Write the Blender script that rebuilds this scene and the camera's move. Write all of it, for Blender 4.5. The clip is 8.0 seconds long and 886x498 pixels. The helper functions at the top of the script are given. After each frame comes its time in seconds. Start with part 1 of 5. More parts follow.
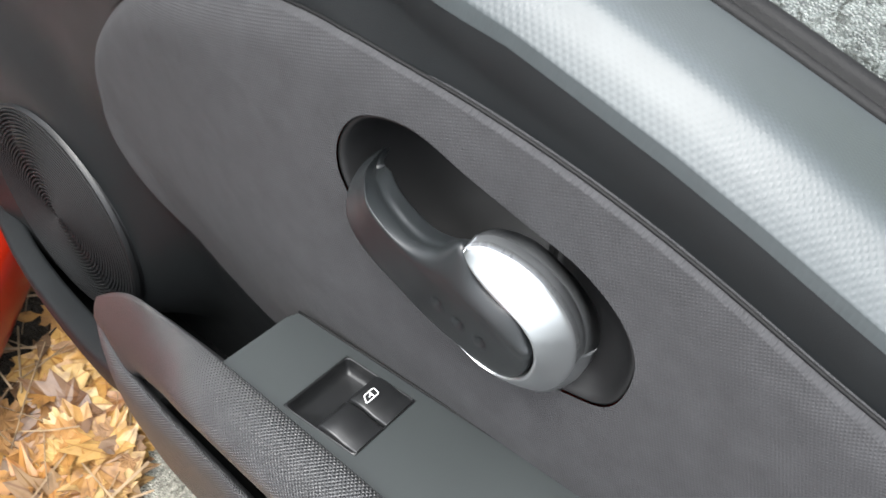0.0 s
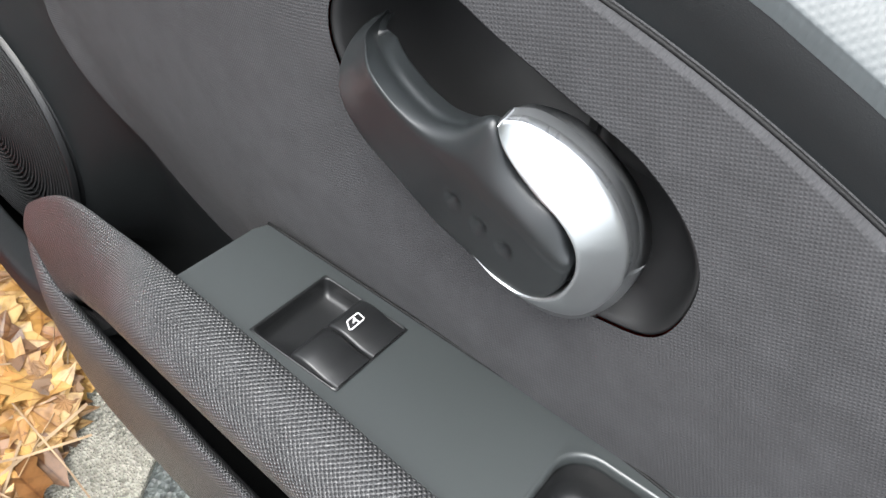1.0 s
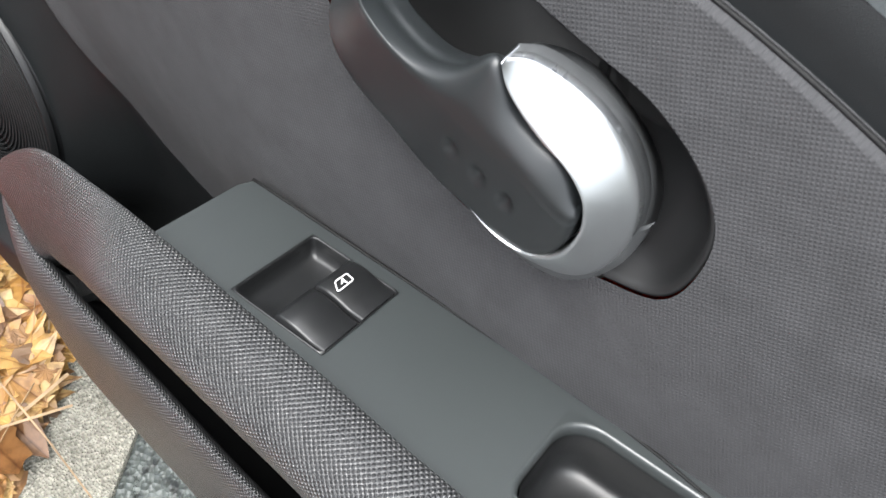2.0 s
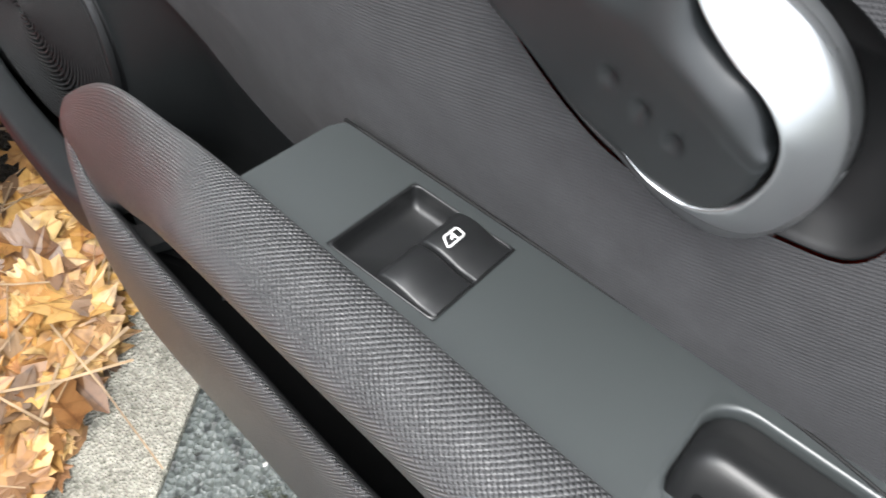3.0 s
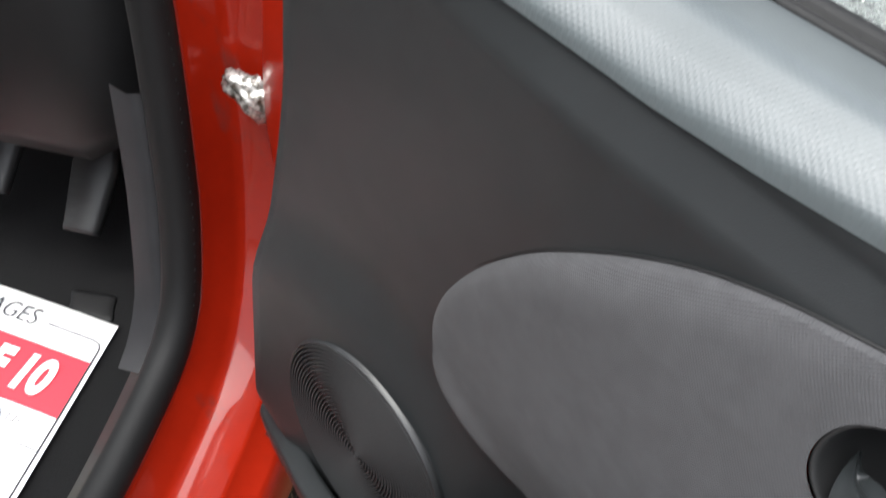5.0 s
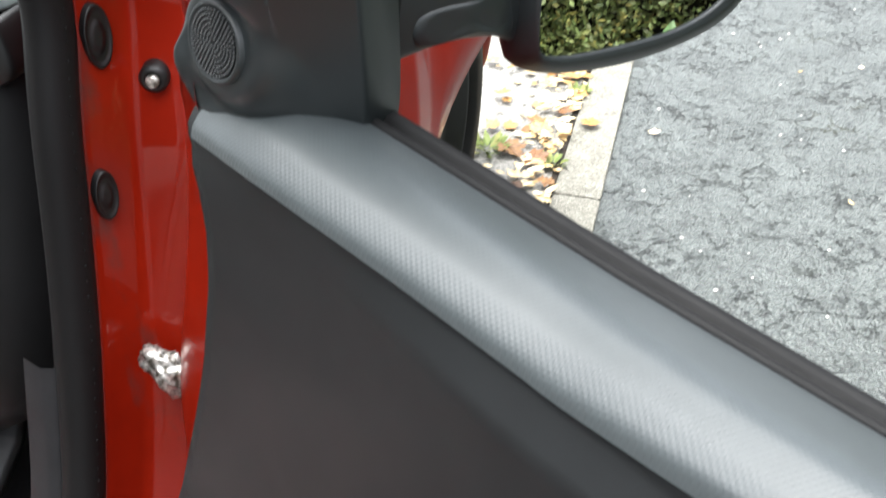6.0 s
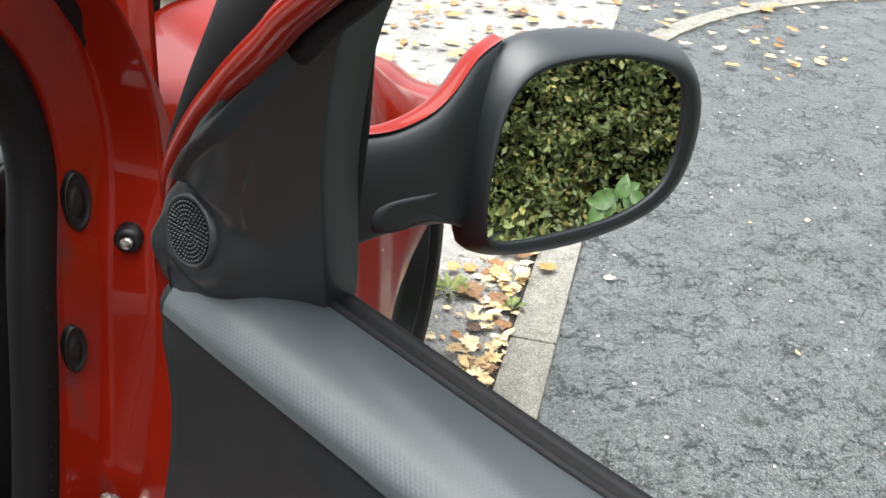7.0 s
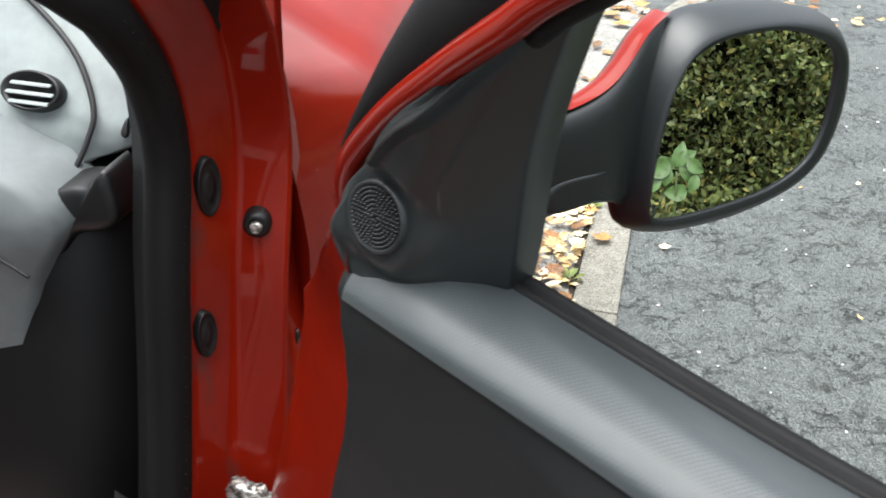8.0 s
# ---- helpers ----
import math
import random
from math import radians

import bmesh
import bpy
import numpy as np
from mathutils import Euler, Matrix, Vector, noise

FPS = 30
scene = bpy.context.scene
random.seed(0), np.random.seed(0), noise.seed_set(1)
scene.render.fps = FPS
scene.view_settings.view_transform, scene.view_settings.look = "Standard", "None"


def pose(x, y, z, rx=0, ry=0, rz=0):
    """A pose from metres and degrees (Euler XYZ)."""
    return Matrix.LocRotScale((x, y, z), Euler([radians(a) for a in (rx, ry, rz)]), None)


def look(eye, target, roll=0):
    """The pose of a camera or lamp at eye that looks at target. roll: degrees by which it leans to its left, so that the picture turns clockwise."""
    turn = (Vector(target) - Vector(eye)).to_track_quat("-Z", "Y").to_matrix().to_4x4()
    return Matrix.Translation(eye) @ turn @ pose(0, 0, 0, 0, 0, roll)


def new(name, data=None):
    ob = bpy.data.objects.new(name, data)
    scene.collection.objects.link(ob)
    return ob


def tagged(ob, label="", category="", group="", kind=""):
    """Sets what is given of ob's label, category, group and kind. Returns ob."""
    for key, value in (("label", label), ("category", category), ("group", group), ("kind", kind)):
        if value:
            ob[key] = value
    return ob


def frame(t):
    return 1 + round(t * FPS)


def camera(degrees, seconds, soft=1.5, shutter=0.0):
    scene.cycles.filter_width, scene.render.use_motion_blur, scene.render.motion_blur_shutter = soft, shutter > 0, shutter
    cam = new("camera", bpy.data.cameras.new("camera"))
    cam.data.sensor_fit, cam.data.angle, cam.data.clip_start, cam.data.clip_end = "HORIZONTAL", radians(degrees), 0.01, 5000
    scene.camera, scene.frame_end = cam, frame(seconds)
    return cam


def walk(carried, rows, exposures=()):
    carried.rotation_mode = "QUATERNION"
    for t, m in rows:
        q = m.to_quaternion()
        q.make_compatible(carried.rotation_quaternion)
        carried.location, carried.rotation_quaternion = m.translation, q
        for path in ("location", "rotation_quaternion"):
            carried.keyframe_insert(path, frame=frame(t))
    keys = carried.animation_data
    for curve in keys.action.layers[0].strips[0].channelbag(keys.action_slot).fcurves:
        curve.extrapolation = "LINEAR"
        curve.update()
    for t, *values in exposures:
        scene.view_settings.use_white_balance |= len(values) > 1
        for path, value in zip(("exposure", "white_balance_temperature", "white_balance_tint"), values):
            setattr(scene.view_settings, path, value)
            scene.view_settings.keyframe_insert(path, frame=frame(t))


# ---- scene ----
cam = camera(46.0, 8.0, shutter=0.3)
PATH = [
    (0, (0.722, -0.248, 1.269), (0.188, 0.600, -0.345), 6.97),
    (0.5, (0.697, -0.247, 1.210), (0.257, 0.637, -0.413), 12.94),
    (1, (0.692, -0.238, 1.171), (0.270, 0.619, -0.471), 14.13),
    (1.2, (0.698, -0.243, 1.176), (0.290, 0.636, -0.458), 15.33),
    (2.3, (0.684, -0.231, 1.124), (0.311, 0.597, -0.544), 16.75),
    (2.5, (0.679, -0.232, 1.112), (0.317, 0.588, -0.564), 17.09),
    (3, (0.657, -0.227, 1.088), (0.256, 0.510, -0.616), 13.63),
    (3.5, (0.610, -0.240, 1.106), (0.088, 0.404, -0.604), 3.77),
    (4, (0.583, -0.268, 1.162), (-0.153, 0.393, -0.460), -4.37),
    (4.5, (0.573, -0.287, 1.229), (-0.309, 0.491, -0.387), -4.66),
    (4.7, (0.568, -0.279, 1.250), (-0.343, 0.533, -0.336), -5.09),
    (5.8, (0.567, -0.281, 1.268), (-0.474, 0.932, 0.065), 0.90),
    (6, (0.568, -0.285, 1.288), (-0.473, 0.981, 0.142), 1.24),
    (6.5, (0.588, -0.292, 1.330), (-0.466, 1.068, 0.313), 2.99),
    (7, (0.592, -0.304, 1.348), (-0.482, 1.099, 0.410), 3.74),
    (7.5, (0.568, -0.321, 1.352), (-0.524, 1.061, 0.403), 3.27),
    (8, (0.501, -0.370, 1.348), (-0.571, 0.998, 0.360), 2.08),
]
walk(cam, [(t, look(eye, target, roll)) for t, eye, target, roll in PATH],
     [(0.0, 2.25), (1.0, 2.3), (3.0, 2.3), (4.5, 2.42), (5.0, 2.3), (6.0, 2.18), (6.5, 1.9), (7.0, 1.68), (8.0, 1.62)])

# ---- light: an overcast afternoon ----
SUN_EL, SUN_AZ = 78.0, 200.0
world = bpy.data.worlds.new("world")
scene.world = world
world.use_nodes = True
wn = world.node_tree.nodes
sky = wn.new("ShaderNodeTexSky")
sky.sky_type, sky.sun_disc = "NISHITA", False
sky.sun_elevation, sky.sun_rotation = radians(SUN_EL), radians(SUN_AZ)
sky.air_density, sky.dust_density, sky.ozone_density = 1.0, 4.0, 1.0
wn["Background"].inputs["Strength"].default_value = 0.15
pale = wn.new("ShaderNodeHueSaturation")
pale.inputs["Saturation"].default_value = 0.3
world.node_tree.links.new(sky.outputs["Color"], pale.inputs["Color"])
world.node_tree.links.new(pale.outputs["Color"], wn["Background"].inputs["Color"])
sun = new("sun", bpy.data.lights.new("sun", "SUN"))
sun.data.energy, sun.data.angle, sun.data.color = 1.5, radians(72), (0.97, 1.0, 1.0)
sun.matrix_world = look((math.cos(radians(SUN_EL)) * math.sin(radians(SUN_AZ)), math.cos(radians(SUN_EL)) * math.cos(radians(SUN_AZ)), math.sin(radians(SUN_EL))), (0, 0, 0))

# ---- the car's own axes: u to its right, v ahead ----
TURN = radians(26.0)
RIGHT, AHEAD = Vector((math.cos(TURN), math.sin(TURN), 0)), Vector((-math.sin(TURN), math.cos(TURN), 0))


def car(u, v, z):
    return RIGHT * u + AHEAD * v + Vector((0, 0, z))


# ---- materials ----
def material(name, color, rough=0.5, metal=0.0, coat=0.0):
    m = bpy.data.materials.new(name)
    m.use_nodes = True
    b = m.node_tree.nodes["Principled BSDF"]
    b.inputs["Base Color"].default_value = (*color, 1)
    b.inputs["Roughness"].default_value = rough
    b.inputs["Metallic"].default_value = metal
    b.inputs["Coat Weight"].default_value = coat
    b.inputs["Coat Roughness"].default_value = 0.04
    return m


def node(m, kind, **values):
    n = m.node_tree.nodes.new(kind)
    for key, value in values.items():
        n.inputs[key.replace("_", " ")].default_value = value
    return n


def link(m, a, b):
    m.node_tree.links.new(a, b)


def coords(m, scale=(1, 1, 1), turn=(0, 0, 0)):
    tc, mp = node(m, "ShaderNodeTexCoord"), node(m, "ShaderNodeMapping")
    mp.inputs["Scale"].default_value = scale
    mp.inputs["Rotation"].default_value = turn
    link(m, tc.outputs["Object"], mp.inputs["Vector"])
    return mp.outputs["Vector"]


def ramp(m, fac, stops):
    r = node(m, "ShaderNodeValToRGB")
    e = r.color_ramp.elements
    while len(e) < len(stops):
        e.new(0.5)
    for one, (at, c) in zip(e, stops):
        one.position, one.color = at, (*c, 1)
    link(m, fac, r.inputs["Fac"])
    return r.outputs["Color"]


def bsdf(m):
    return m.node_tree.nodes["Principled BSDF"]


def bump(m, height, strength, distance, below=None):
    b = node(m, "ShaderNodeBump", Strength=strength, Distance=distance)
    link(m, height, b.inputs["Height"])
    if below:
        link(m, below, b.inputs["Normal"])
    link(m, b.outputs["Normal"], bsdf(m).inputs["Normal"])
    return b.outputs["Normal"]


def worn(m, dark, light, scale, detail=6.0, lo=0.3, hi=0.7):
    """Base colour between two tones by noise at real size."""
    n = node(m, "ShaderNodeTexNoise", Scale=scale, Detail=detail, Roughness=0.6)
    link(m, coords(m), n.inputs["Vector"])
    link(m, ramp(m, n.outputs["Fac"], [(lo, dark), (hi, light)]), bsdf(m).inputs["Base Color"])
    return n.outputs["Fac"]


def plastic(name, tone, rough, grain=1400, strength=0.25, vary=0.12):
    m = material(name, tone, rough)
    worn(m, tuple(c * (1 - vary) for c in tone), tuple(c * (1 + vary) for c in tone), 35)
    v = node(m, "ShaderNodeTexVoronoi", Scale=grain)
    link(m, coords(m), v.inputs["Vector"])
    bump(m, v.outputs["Distance"], strength, 0.0006)
    r = node(m, "ShaderNodeTexNoise", Scale=18.0, Detail=5.0)
    link(m, coords(m), r.inputs["Vector"])
    mr = node(m, "ShaderNodeMapRange", To_Min=rough - 0.5 * vary, To_Max=rough + 0.6 * vary)
    link(m, r.outputs["Fac"], mr.inputs["Value"])
    link(m, mr.outputs["Result"], bsdf(m).inputs["Roughness"])
    return m


def dotted(name, tone, rough, pitch, strength, depth, turn=(0, 0, 0), axes=("X", "Z"), uv=False, vary=0.15):
    """A surface with rows of small raised dots or threads, pitch metres apart."""
    m = material(name, tone, rough)
    worn(m, tuple(c * (1 - vary) for c in tone), tuple(c * (1 + vary) for c in tone), 60)
    mp = node(m, "ShaderNodeMapping")
    mp.inputs["Rotation"].default_value = turn
    link(m, node(m, "ShaderNodeTexCoord").outputs["UV" if uv else "Object"], mp.inputs["Vector"])
    heights = []
    for axis in axes:
        w = node(m, "ShaderNodeTexWave", Scale=1.0 / pitch / 3.18, Distortion=0.25, Detail=0.0)
        w.bands_direction = axis
        link(m, mp.outputs["Vector"], w.inputs["Vector"])
        heights.append(w.outputs["Fac"])
    mul = node(m, "ShaderNodeMath")
    mul.operation = "MULTIPLY"
    link(m, heights[0], mul.inputs[0])
    link(m, heights[1], mul.inputs[1])
    fine = node(m, "ShaderNodeTexNoise", Scale=1500.0, Detail=2.0)
    link(m, coords(m), fine.inputs["Vector"])
    add = node(m, "ShaderNodeMath")
    add.operation = "MULTIPLY_ADD"
    link(m, fine.outputs["Fac"], add.inputs[0])
    add.inputs[1].default_value = 0.35
    link(m, mul.outputs[0], add.inputs[2])
    bump(m, add.outputs[0], strength, depth)
    return m


TRIM = plastic("trim_plastic", (0.0068, 0.0082, 0.0088), 0.54, 1900, 0.14)
bsdf(TRIM).inputs["Specular IOR Level"].default_value = 0.38
GRILLE = plastic("grille_plastic", (0.016, 0.0168, 0.0174), 0.6, 2600, 0.08)
bsdf(GRILLE).inputs["Specular IOR Level"].default_value = 0.2
PLATE = plastic("plate_plastic", (0.028, 0.0325, 0.033), 0.44, 2200, 0.03, 0.02)
bsdf(PLATE).inputs["Specular IOR Level"].default_value = 1.0
HANDLE = plastic("handle_plastic", (0.013, 0.0152, 0.0162), 0.4, 2600, 0.06, 0.05)
bsdf(HANDLE).inputs["Specular IOR Level"].default_value = 0.6
BOWL = plastic("bowl_plastic", (0.0075, 0.0078, 0.0082), 0.5, 2600, 0.08, 0.06)
BLACK = plastic("black_plastic", (0.0055, 0.006, 0.0064), 0.42, 2600, 0.1)
HOUSING = plastic("housing_plastic", (0.0112, 0.0152, 0.0162), 0.42, 2200, 0.1, 0.06)
bsdf(HOUSING).inputs["Specular IOR Level"].default_value = 0.7
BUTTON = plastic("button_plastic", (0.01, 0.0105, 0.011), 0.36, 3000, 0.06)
# base colour far lighter than the trim's, standing for sky sheen on the ledge
LEDGE_SHEEN = dotted("ledge_grain_sheen", (0.047, 0.056, 0.0585), 0.42, 0.0026, 0.15, 0.0006, (0, 0, radians(45)), ("X", "Y"), False, 0.05)
bsdf(LEDGE_SHEEN).inputs["Specular IOR Level"].default_value = 0.65
CLOTH = dotted("door_cloth", (0.0325, 0.0327, 0.0347), 0.95, 0.0016, 0.5, 0.0006, (0, radians(28), 0))
ARMCLOTH = dotted("armrest_fabric", (0.034, 0.0345, 0.0357), 0.34, 0.0019, 0.9, 0.0012, (0, 0, radians(45)), ("X", "Y"), True)
bsdf(ARMCLOTH).inputs["Specular IOR Level"].default_value = 0.8
HEADLINER = material("headliner", (0.45, 0.45, 0.43), 0.95)
worn(HEADLINER, (0.42, 0.42, 0.4), (0.48, 0.48, 0.46), 400)
RUBBER = plastic("rubber", (0.0038, 0.0039, 0.0041), 0.62, 900, 0.2)
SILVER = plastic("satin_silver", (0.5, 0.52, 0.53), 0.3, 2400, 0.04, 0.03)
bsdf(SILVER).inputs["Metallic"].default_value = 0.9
# the lever's silver darkened, with its side face's shade put into the colour
SILVER_SHADED = plastic("satin_silver_shaded", (0.18, 0.187, 0.19), 0.38, 2400, 0.04, 0.03)
bsdf(SILVER_SHADED).inputs["Metallic"].default_value = 0.6
STEEL = material("greasy_steel", (0.5, 0.48, 0.42), 0.45, 0.8)
worn(STEEL, (0.12, 0.11, 0.09), (0.75, 0.74, 0.7), 160, lo=0.4, hi=0.6)
RED = material("red_paint", (0.21, 0.0095, 0.0027), 0.3, 0.0, 0.42)
bsdf(RED).inputs["Specular IOR Level"].default_value = 0.06
worn(RED, (0.185, 0.008, 0.0024), (0.235, 0.0105, 0.003), 9)
SMUDGED = RED.copy()
SMUDGED.name = "red_paint_smudged"
smear = node(SMUDGED, "ShaderNodeTexNoise", Scale=11.0, Detail=7.0, Roughness=0.62)
link(SMUDGED, coords(SMUDGED, (1, 1, 0.45)), smear.inputs["Vector"])
grime = node(SMUDGED, "ShaderNodeMix")
grime.data_type = "RGBA"
link(SMUDGED, ramp(SMUDGED, smear.outputs["Fac"], [(0.6, (0, 0, 0)), (0.72, (0.75, 0.75, 0.75))]), grime.inputs["Factor"])
link(SMUDGED, bsdf(SMUDGED).inputs["Base Color"].links[0].from_socket, grime.inputs["A"])
grime.inputs["B"].default_value = (0.05, 0.03, 0.026, 1)
link(SMUDGED, grime.outputs["Result"], bsdf(SMUDGED).inputs["Base Color"])
ICON = material("icon_white", (0.75, 0.75, 0.75), 0.5)
MIRROR = material("mirror_silver", (0.86, 0.88, 0.88), 0.01, 1.0)
CARPET = material("carpet", (0.012, 0.012, 0.012), 0.95)
bump(CARPET, worn(CARPET, (0.003, 0.003, 0.0032), (0.013, 0.013, 0.0138), 700, lo=0.4, hi=0.7), 0.9, 0.004)
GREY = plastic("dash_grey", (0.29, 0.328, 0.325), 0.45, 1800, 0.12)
# dashboard grey darkened to stand for cabin shade on the column cover
COVER_SHADED = plastic("cover_grey_shaded", (0.15, 0.168, 0.17), 0.45, 1800, 0.12)
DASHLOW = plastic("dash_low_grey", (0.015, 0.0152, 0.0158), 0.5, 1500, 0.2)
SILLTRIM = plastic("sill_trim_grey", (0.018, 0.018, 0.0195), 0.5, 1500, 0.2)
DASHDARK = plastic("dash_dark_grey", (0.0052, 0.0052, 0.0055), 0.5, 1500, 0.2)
for dull in (RUBBER, DASHDARK, CARPET, SILLTRIM):
    bsdf(dull).inputs["Specular IOR Level"].default_value = 0.25
PAPER = material("paper", (0.82, 0.82, 0.81), 0.7)
PAPERRED = material("paper_red", (0.62, 0.02, 0.04), 0.6)
PAPERINK = material("paper_ink", (0.03, 0.03, 0.04), 0.6)
PAPERYELLOW = material("paper_yellow", (0.85, 0.72, 0.12), 0.6)


# ---- mesh helpers ----
def part(name, bm, mat, parent=None, label="", smooth=True):
    me = bpy.data.meshes.new(name)
    bmesh.ops.recalc_face_normals(bm, faces=bm.faces)
    bm.to_mesh(me)
    bm.free()
    me.materials.append(mat)
    if smooth:
        me.polygons.foreach_set("use_smooth", [True] * len(me.polygons))
    ob = new(name, me)
    if parent:
        ob.parent = parent
    if label:
        tagged(ob, label)
    return ob


def thing(name, label, category, kind="", group=""):
    return tagged(new(name), label, category, group, kind)


def skin(rows, close_u=False, close_v=False, uv=False):
    """A mesh through rows of points; uv: metres along and across the rows."""
    bm = bmesh.new()
    vs = [[bm.verts.new(p) for p in row] for row in rows]
    nu, nv = len(vs), len(vs[0])
    if uv:
        layer = bm.loops.layers.uv.new("metres")
        k = nv // 2
        along = np.r_[0, np.cumsum([(b[k] - a[k]).length for a, b in zip(rows, rows[1:])])]
        k = nu // 2
        across = np.r_[0, np.cumsum([(b - a).length for a, b in zip(rows[k], rows[k][1:])])]
    for i in range(nu if close_u else nu - 1):
        for j in range(nv if close_v else nv - 1):
            q = (vs[i][j], vs[i][(j + 1) % nv], vs[(i + 1) % nu][(j + 1) % nv], vs[(i + 1) % nu][j])
            if len(set(q)) == 4:
                f = bm.faces.new(q)
                if uv:
                    i2, j2 = (i + 1) % nu, (j + 1) % nv
                    for loop, (a, b) in zip(f.loops, ((i, j), (i, j2), (i2, j2), (i2, j))):
                        loop[layer].uv = (along[a], across[b])
    return bm


def cap(bm, ring):
    try:
        bm.faces.new(ring)
    except ValueError:
        pass


def catmull(pts, n, closed=False):
    """n points spaced evenly in parameter along a smooth curve through pts."""
    pts = [Vector(p) for p in pts]
    k = len(pts)
    out = []
    for i in range(n):
        s = i * k / n if closed else i * (k - 1) / (n - 1)
        a = min(int(s), k - 1 if closed else k - 2)
        f = s - a
        if closed:
            p = [pts[(a + d) % k] for d in (-1, 0, 1, 2)]
        else:
            p = [pts[max(a - 1, 0)], pts[a], pts[a + 1], pts[min(a + 2, k - 1)]]
        out.append(0.5 * ((2 * p[1]) + (p[2] - p[0]) * f + (2 * p[0] - 5 * p[1] + 4 * p[2] - p[3]) * f * f
                          + (3 * p[1] - p[0] - 3 * p[2] + p[3]) * f ** 3))
    return out


def even(pts, n, closed=False):
    """Points spaced evenly by length along a smooth curve."""
    fine = catmull(pts, 400, closed)
    if closed:
        fine.append(fine[0])
    d = np.r_[0, np.cumsum([(b - a).length for a, b in zip(fine, fine[1:])])]
    at = np.linspace(0, d[-1], n + 1)[:-1] if closed else np.linspace(0, d[-1], n)
    a = np.array([tuple(p) for p in fine])
    return [Vector((np.interp(s, d, a[:, 0]), np.interp(s, d, a[:, 1]), np.interp(s, d, a[:, 2]))) for s in at]


def tube(path, radius, sides=12, up=(0, 0, 1), flat=1.0, closed=False, ends=True):
    """A swept tube; radius may be a list, flat squeezes it along its second axis."""
    n = len(path)
    rad = radius if isinstance(radius, (list, tuple)) else [radius] * n
    rows = []
    for i, p in enumerate(path):
        a, b = (path[(i - 1) % n], path[(i + 1) % n]) if closed else (path[max(i - 1, 0)], path[min(i + 1, n - 1)])
        t = (b - a).normalized()
        s = t.cross(Vector(up)).normalized()
        w = s.cross(t)
        rows.append([p + (s * math.cos(q) + w * math.sin(q) * flat) * rad[i] for q in (2 * math.pi * j / sides for j in range(sides))])
    bm = skin(rows, closed, True)
    if ends and not closed:
        bm.verts.ensure_lookup_table()
        vs = list(bm.verts)
        cap(bm, vs[:sides])
        cap(bm, vs[-sides:][::-1])
    return bm


def box(bm, lo, hi, place=None):
    """A box between two corners, through place(x, y, z) if given."""
    f = place or (lambda x, y, z: Vector((x, y, z)))
    v = [bm.verts.new(f((lo[0], hi[0])[i], (lo[1], hi[1])[j], (lo[2], hi[2])[k])) for i in (0, 1) for j in (0, 1) for k in (0, 1)]
    for q in ((0, 1, 3, 2), (4, 6, 7, 5), (0, 4, 5, 1), (2, 3, 7, 6), (0, 2, 6, 4), (1, 5, 7, 3)):
        bm.faces.new([v[i] for i in q])
    return bm


def bevelled(bm, width, segments=2):
    bmesh.ops.bevel(bm, geom=list(bm.edges), offset=width, segments=segments, profile=0.6, affect="EDGES")
    return bm


def slab(outline, depth, normal, dome=0.0, rings=5, rim=0.0):
    """A plate with a closed outline, domed along normal, with a rounded rim and the given thickness."""
    nrm = Vector(normal).normalized()
    c = sum(outline, Vector()) / len(outline)
    rows = [[p - nrm * depth for p in outline], [p - nrm * rim for p in outline]]
    for k in range(rings):
        s = 1 - (k + 0.35) / rings
        rows.append([c.lerp(p, s if k else 1 - rim / max((p - c).length, 1e-6)) + nrm * dome * (1 - s * s) for p in outline])
    bm = skin(rows, False, True)
    bm.verts.ensure_lookup_table()
    cap(bm, list(bm.verts)[-len(outline):])
    return bm


def inside(poly, x, z):
    hit = False
    for (ax, az), (bx, bz) in zip(poly, poly[1:] + poly[:1]):
        if (az > z) != (bz > z) and x < (bx - ax) * (z - az) / (bz - az) + ax:
            hit = not hit
    return hit


def disc(rings, c, a, b, n, sides=40):
    return skin([[c + (a * math.cos(q) + b * math.sin(q)) * r + n * h for q in (2 * math.pi * j / sides for j in range(sides))] for r, h in rings], False, True)


def glyph(at, right, up, words, size, mat, parent, name, heavy=0.0, wide=1.0, slant=0.0):
    """Lettering in the built-in font as a thin mesh."""
    cu = bpy.data.curves.new(name, "FONT")
    cu.body, cu.size, cu.extrude, cu.offset = words, size, 0.0001, heavy
    cu.align_x, cu.shear = "CENTER", slant
    tmp = bpy.data.objects.new(name, cu)
    me = bpy.data.meshes.new_from_object(tmp)
    bpy.data.objects.remove(tmp)
    n = right.cross(up).normalized()
    m = Matrix((right * wide, up, n)).transposed().to_4x4()
    m.translation = at
    me.transform(m)
    me.materials.clear()
    me.materials.append(mat)
    ob = new(name, me)
    ob.parent = parent
    return ob


# ---- the open front door; its inner face looks to -y ----
PX = (0.0, 0.12, 0.22, 0.35, 0.5, 0.7, 1.15)
PZ = (0.22, 0.5, 0.65, 0.75, 0.85, 0.93)
PY = ((0.03, 0.03, 0.03, 0.03, 0.02, 0.01, 0.01), (0.035, 0.02, 0.02, 0.015, -0.01, -0.02, -0.02),
      (0.045, 0.035, 0.025, -0.005, -0.034, -0.04, -0.04), (0.05, 0.045, 0.025, 0.0, -0.035, -0.043, -0.043),
      (0.055, 0.045, 0.03, 0.0, -0.023, -0.024, -0.024), (0.06, 0.052, 0.04, 0.01, -0.005, -0.003, -0.003))
SPEAKER, SPEAKER_FACE = Vector((0.178, -0.018, 0.475)), Vector((-0.1, -1, 0.155)).normalized()


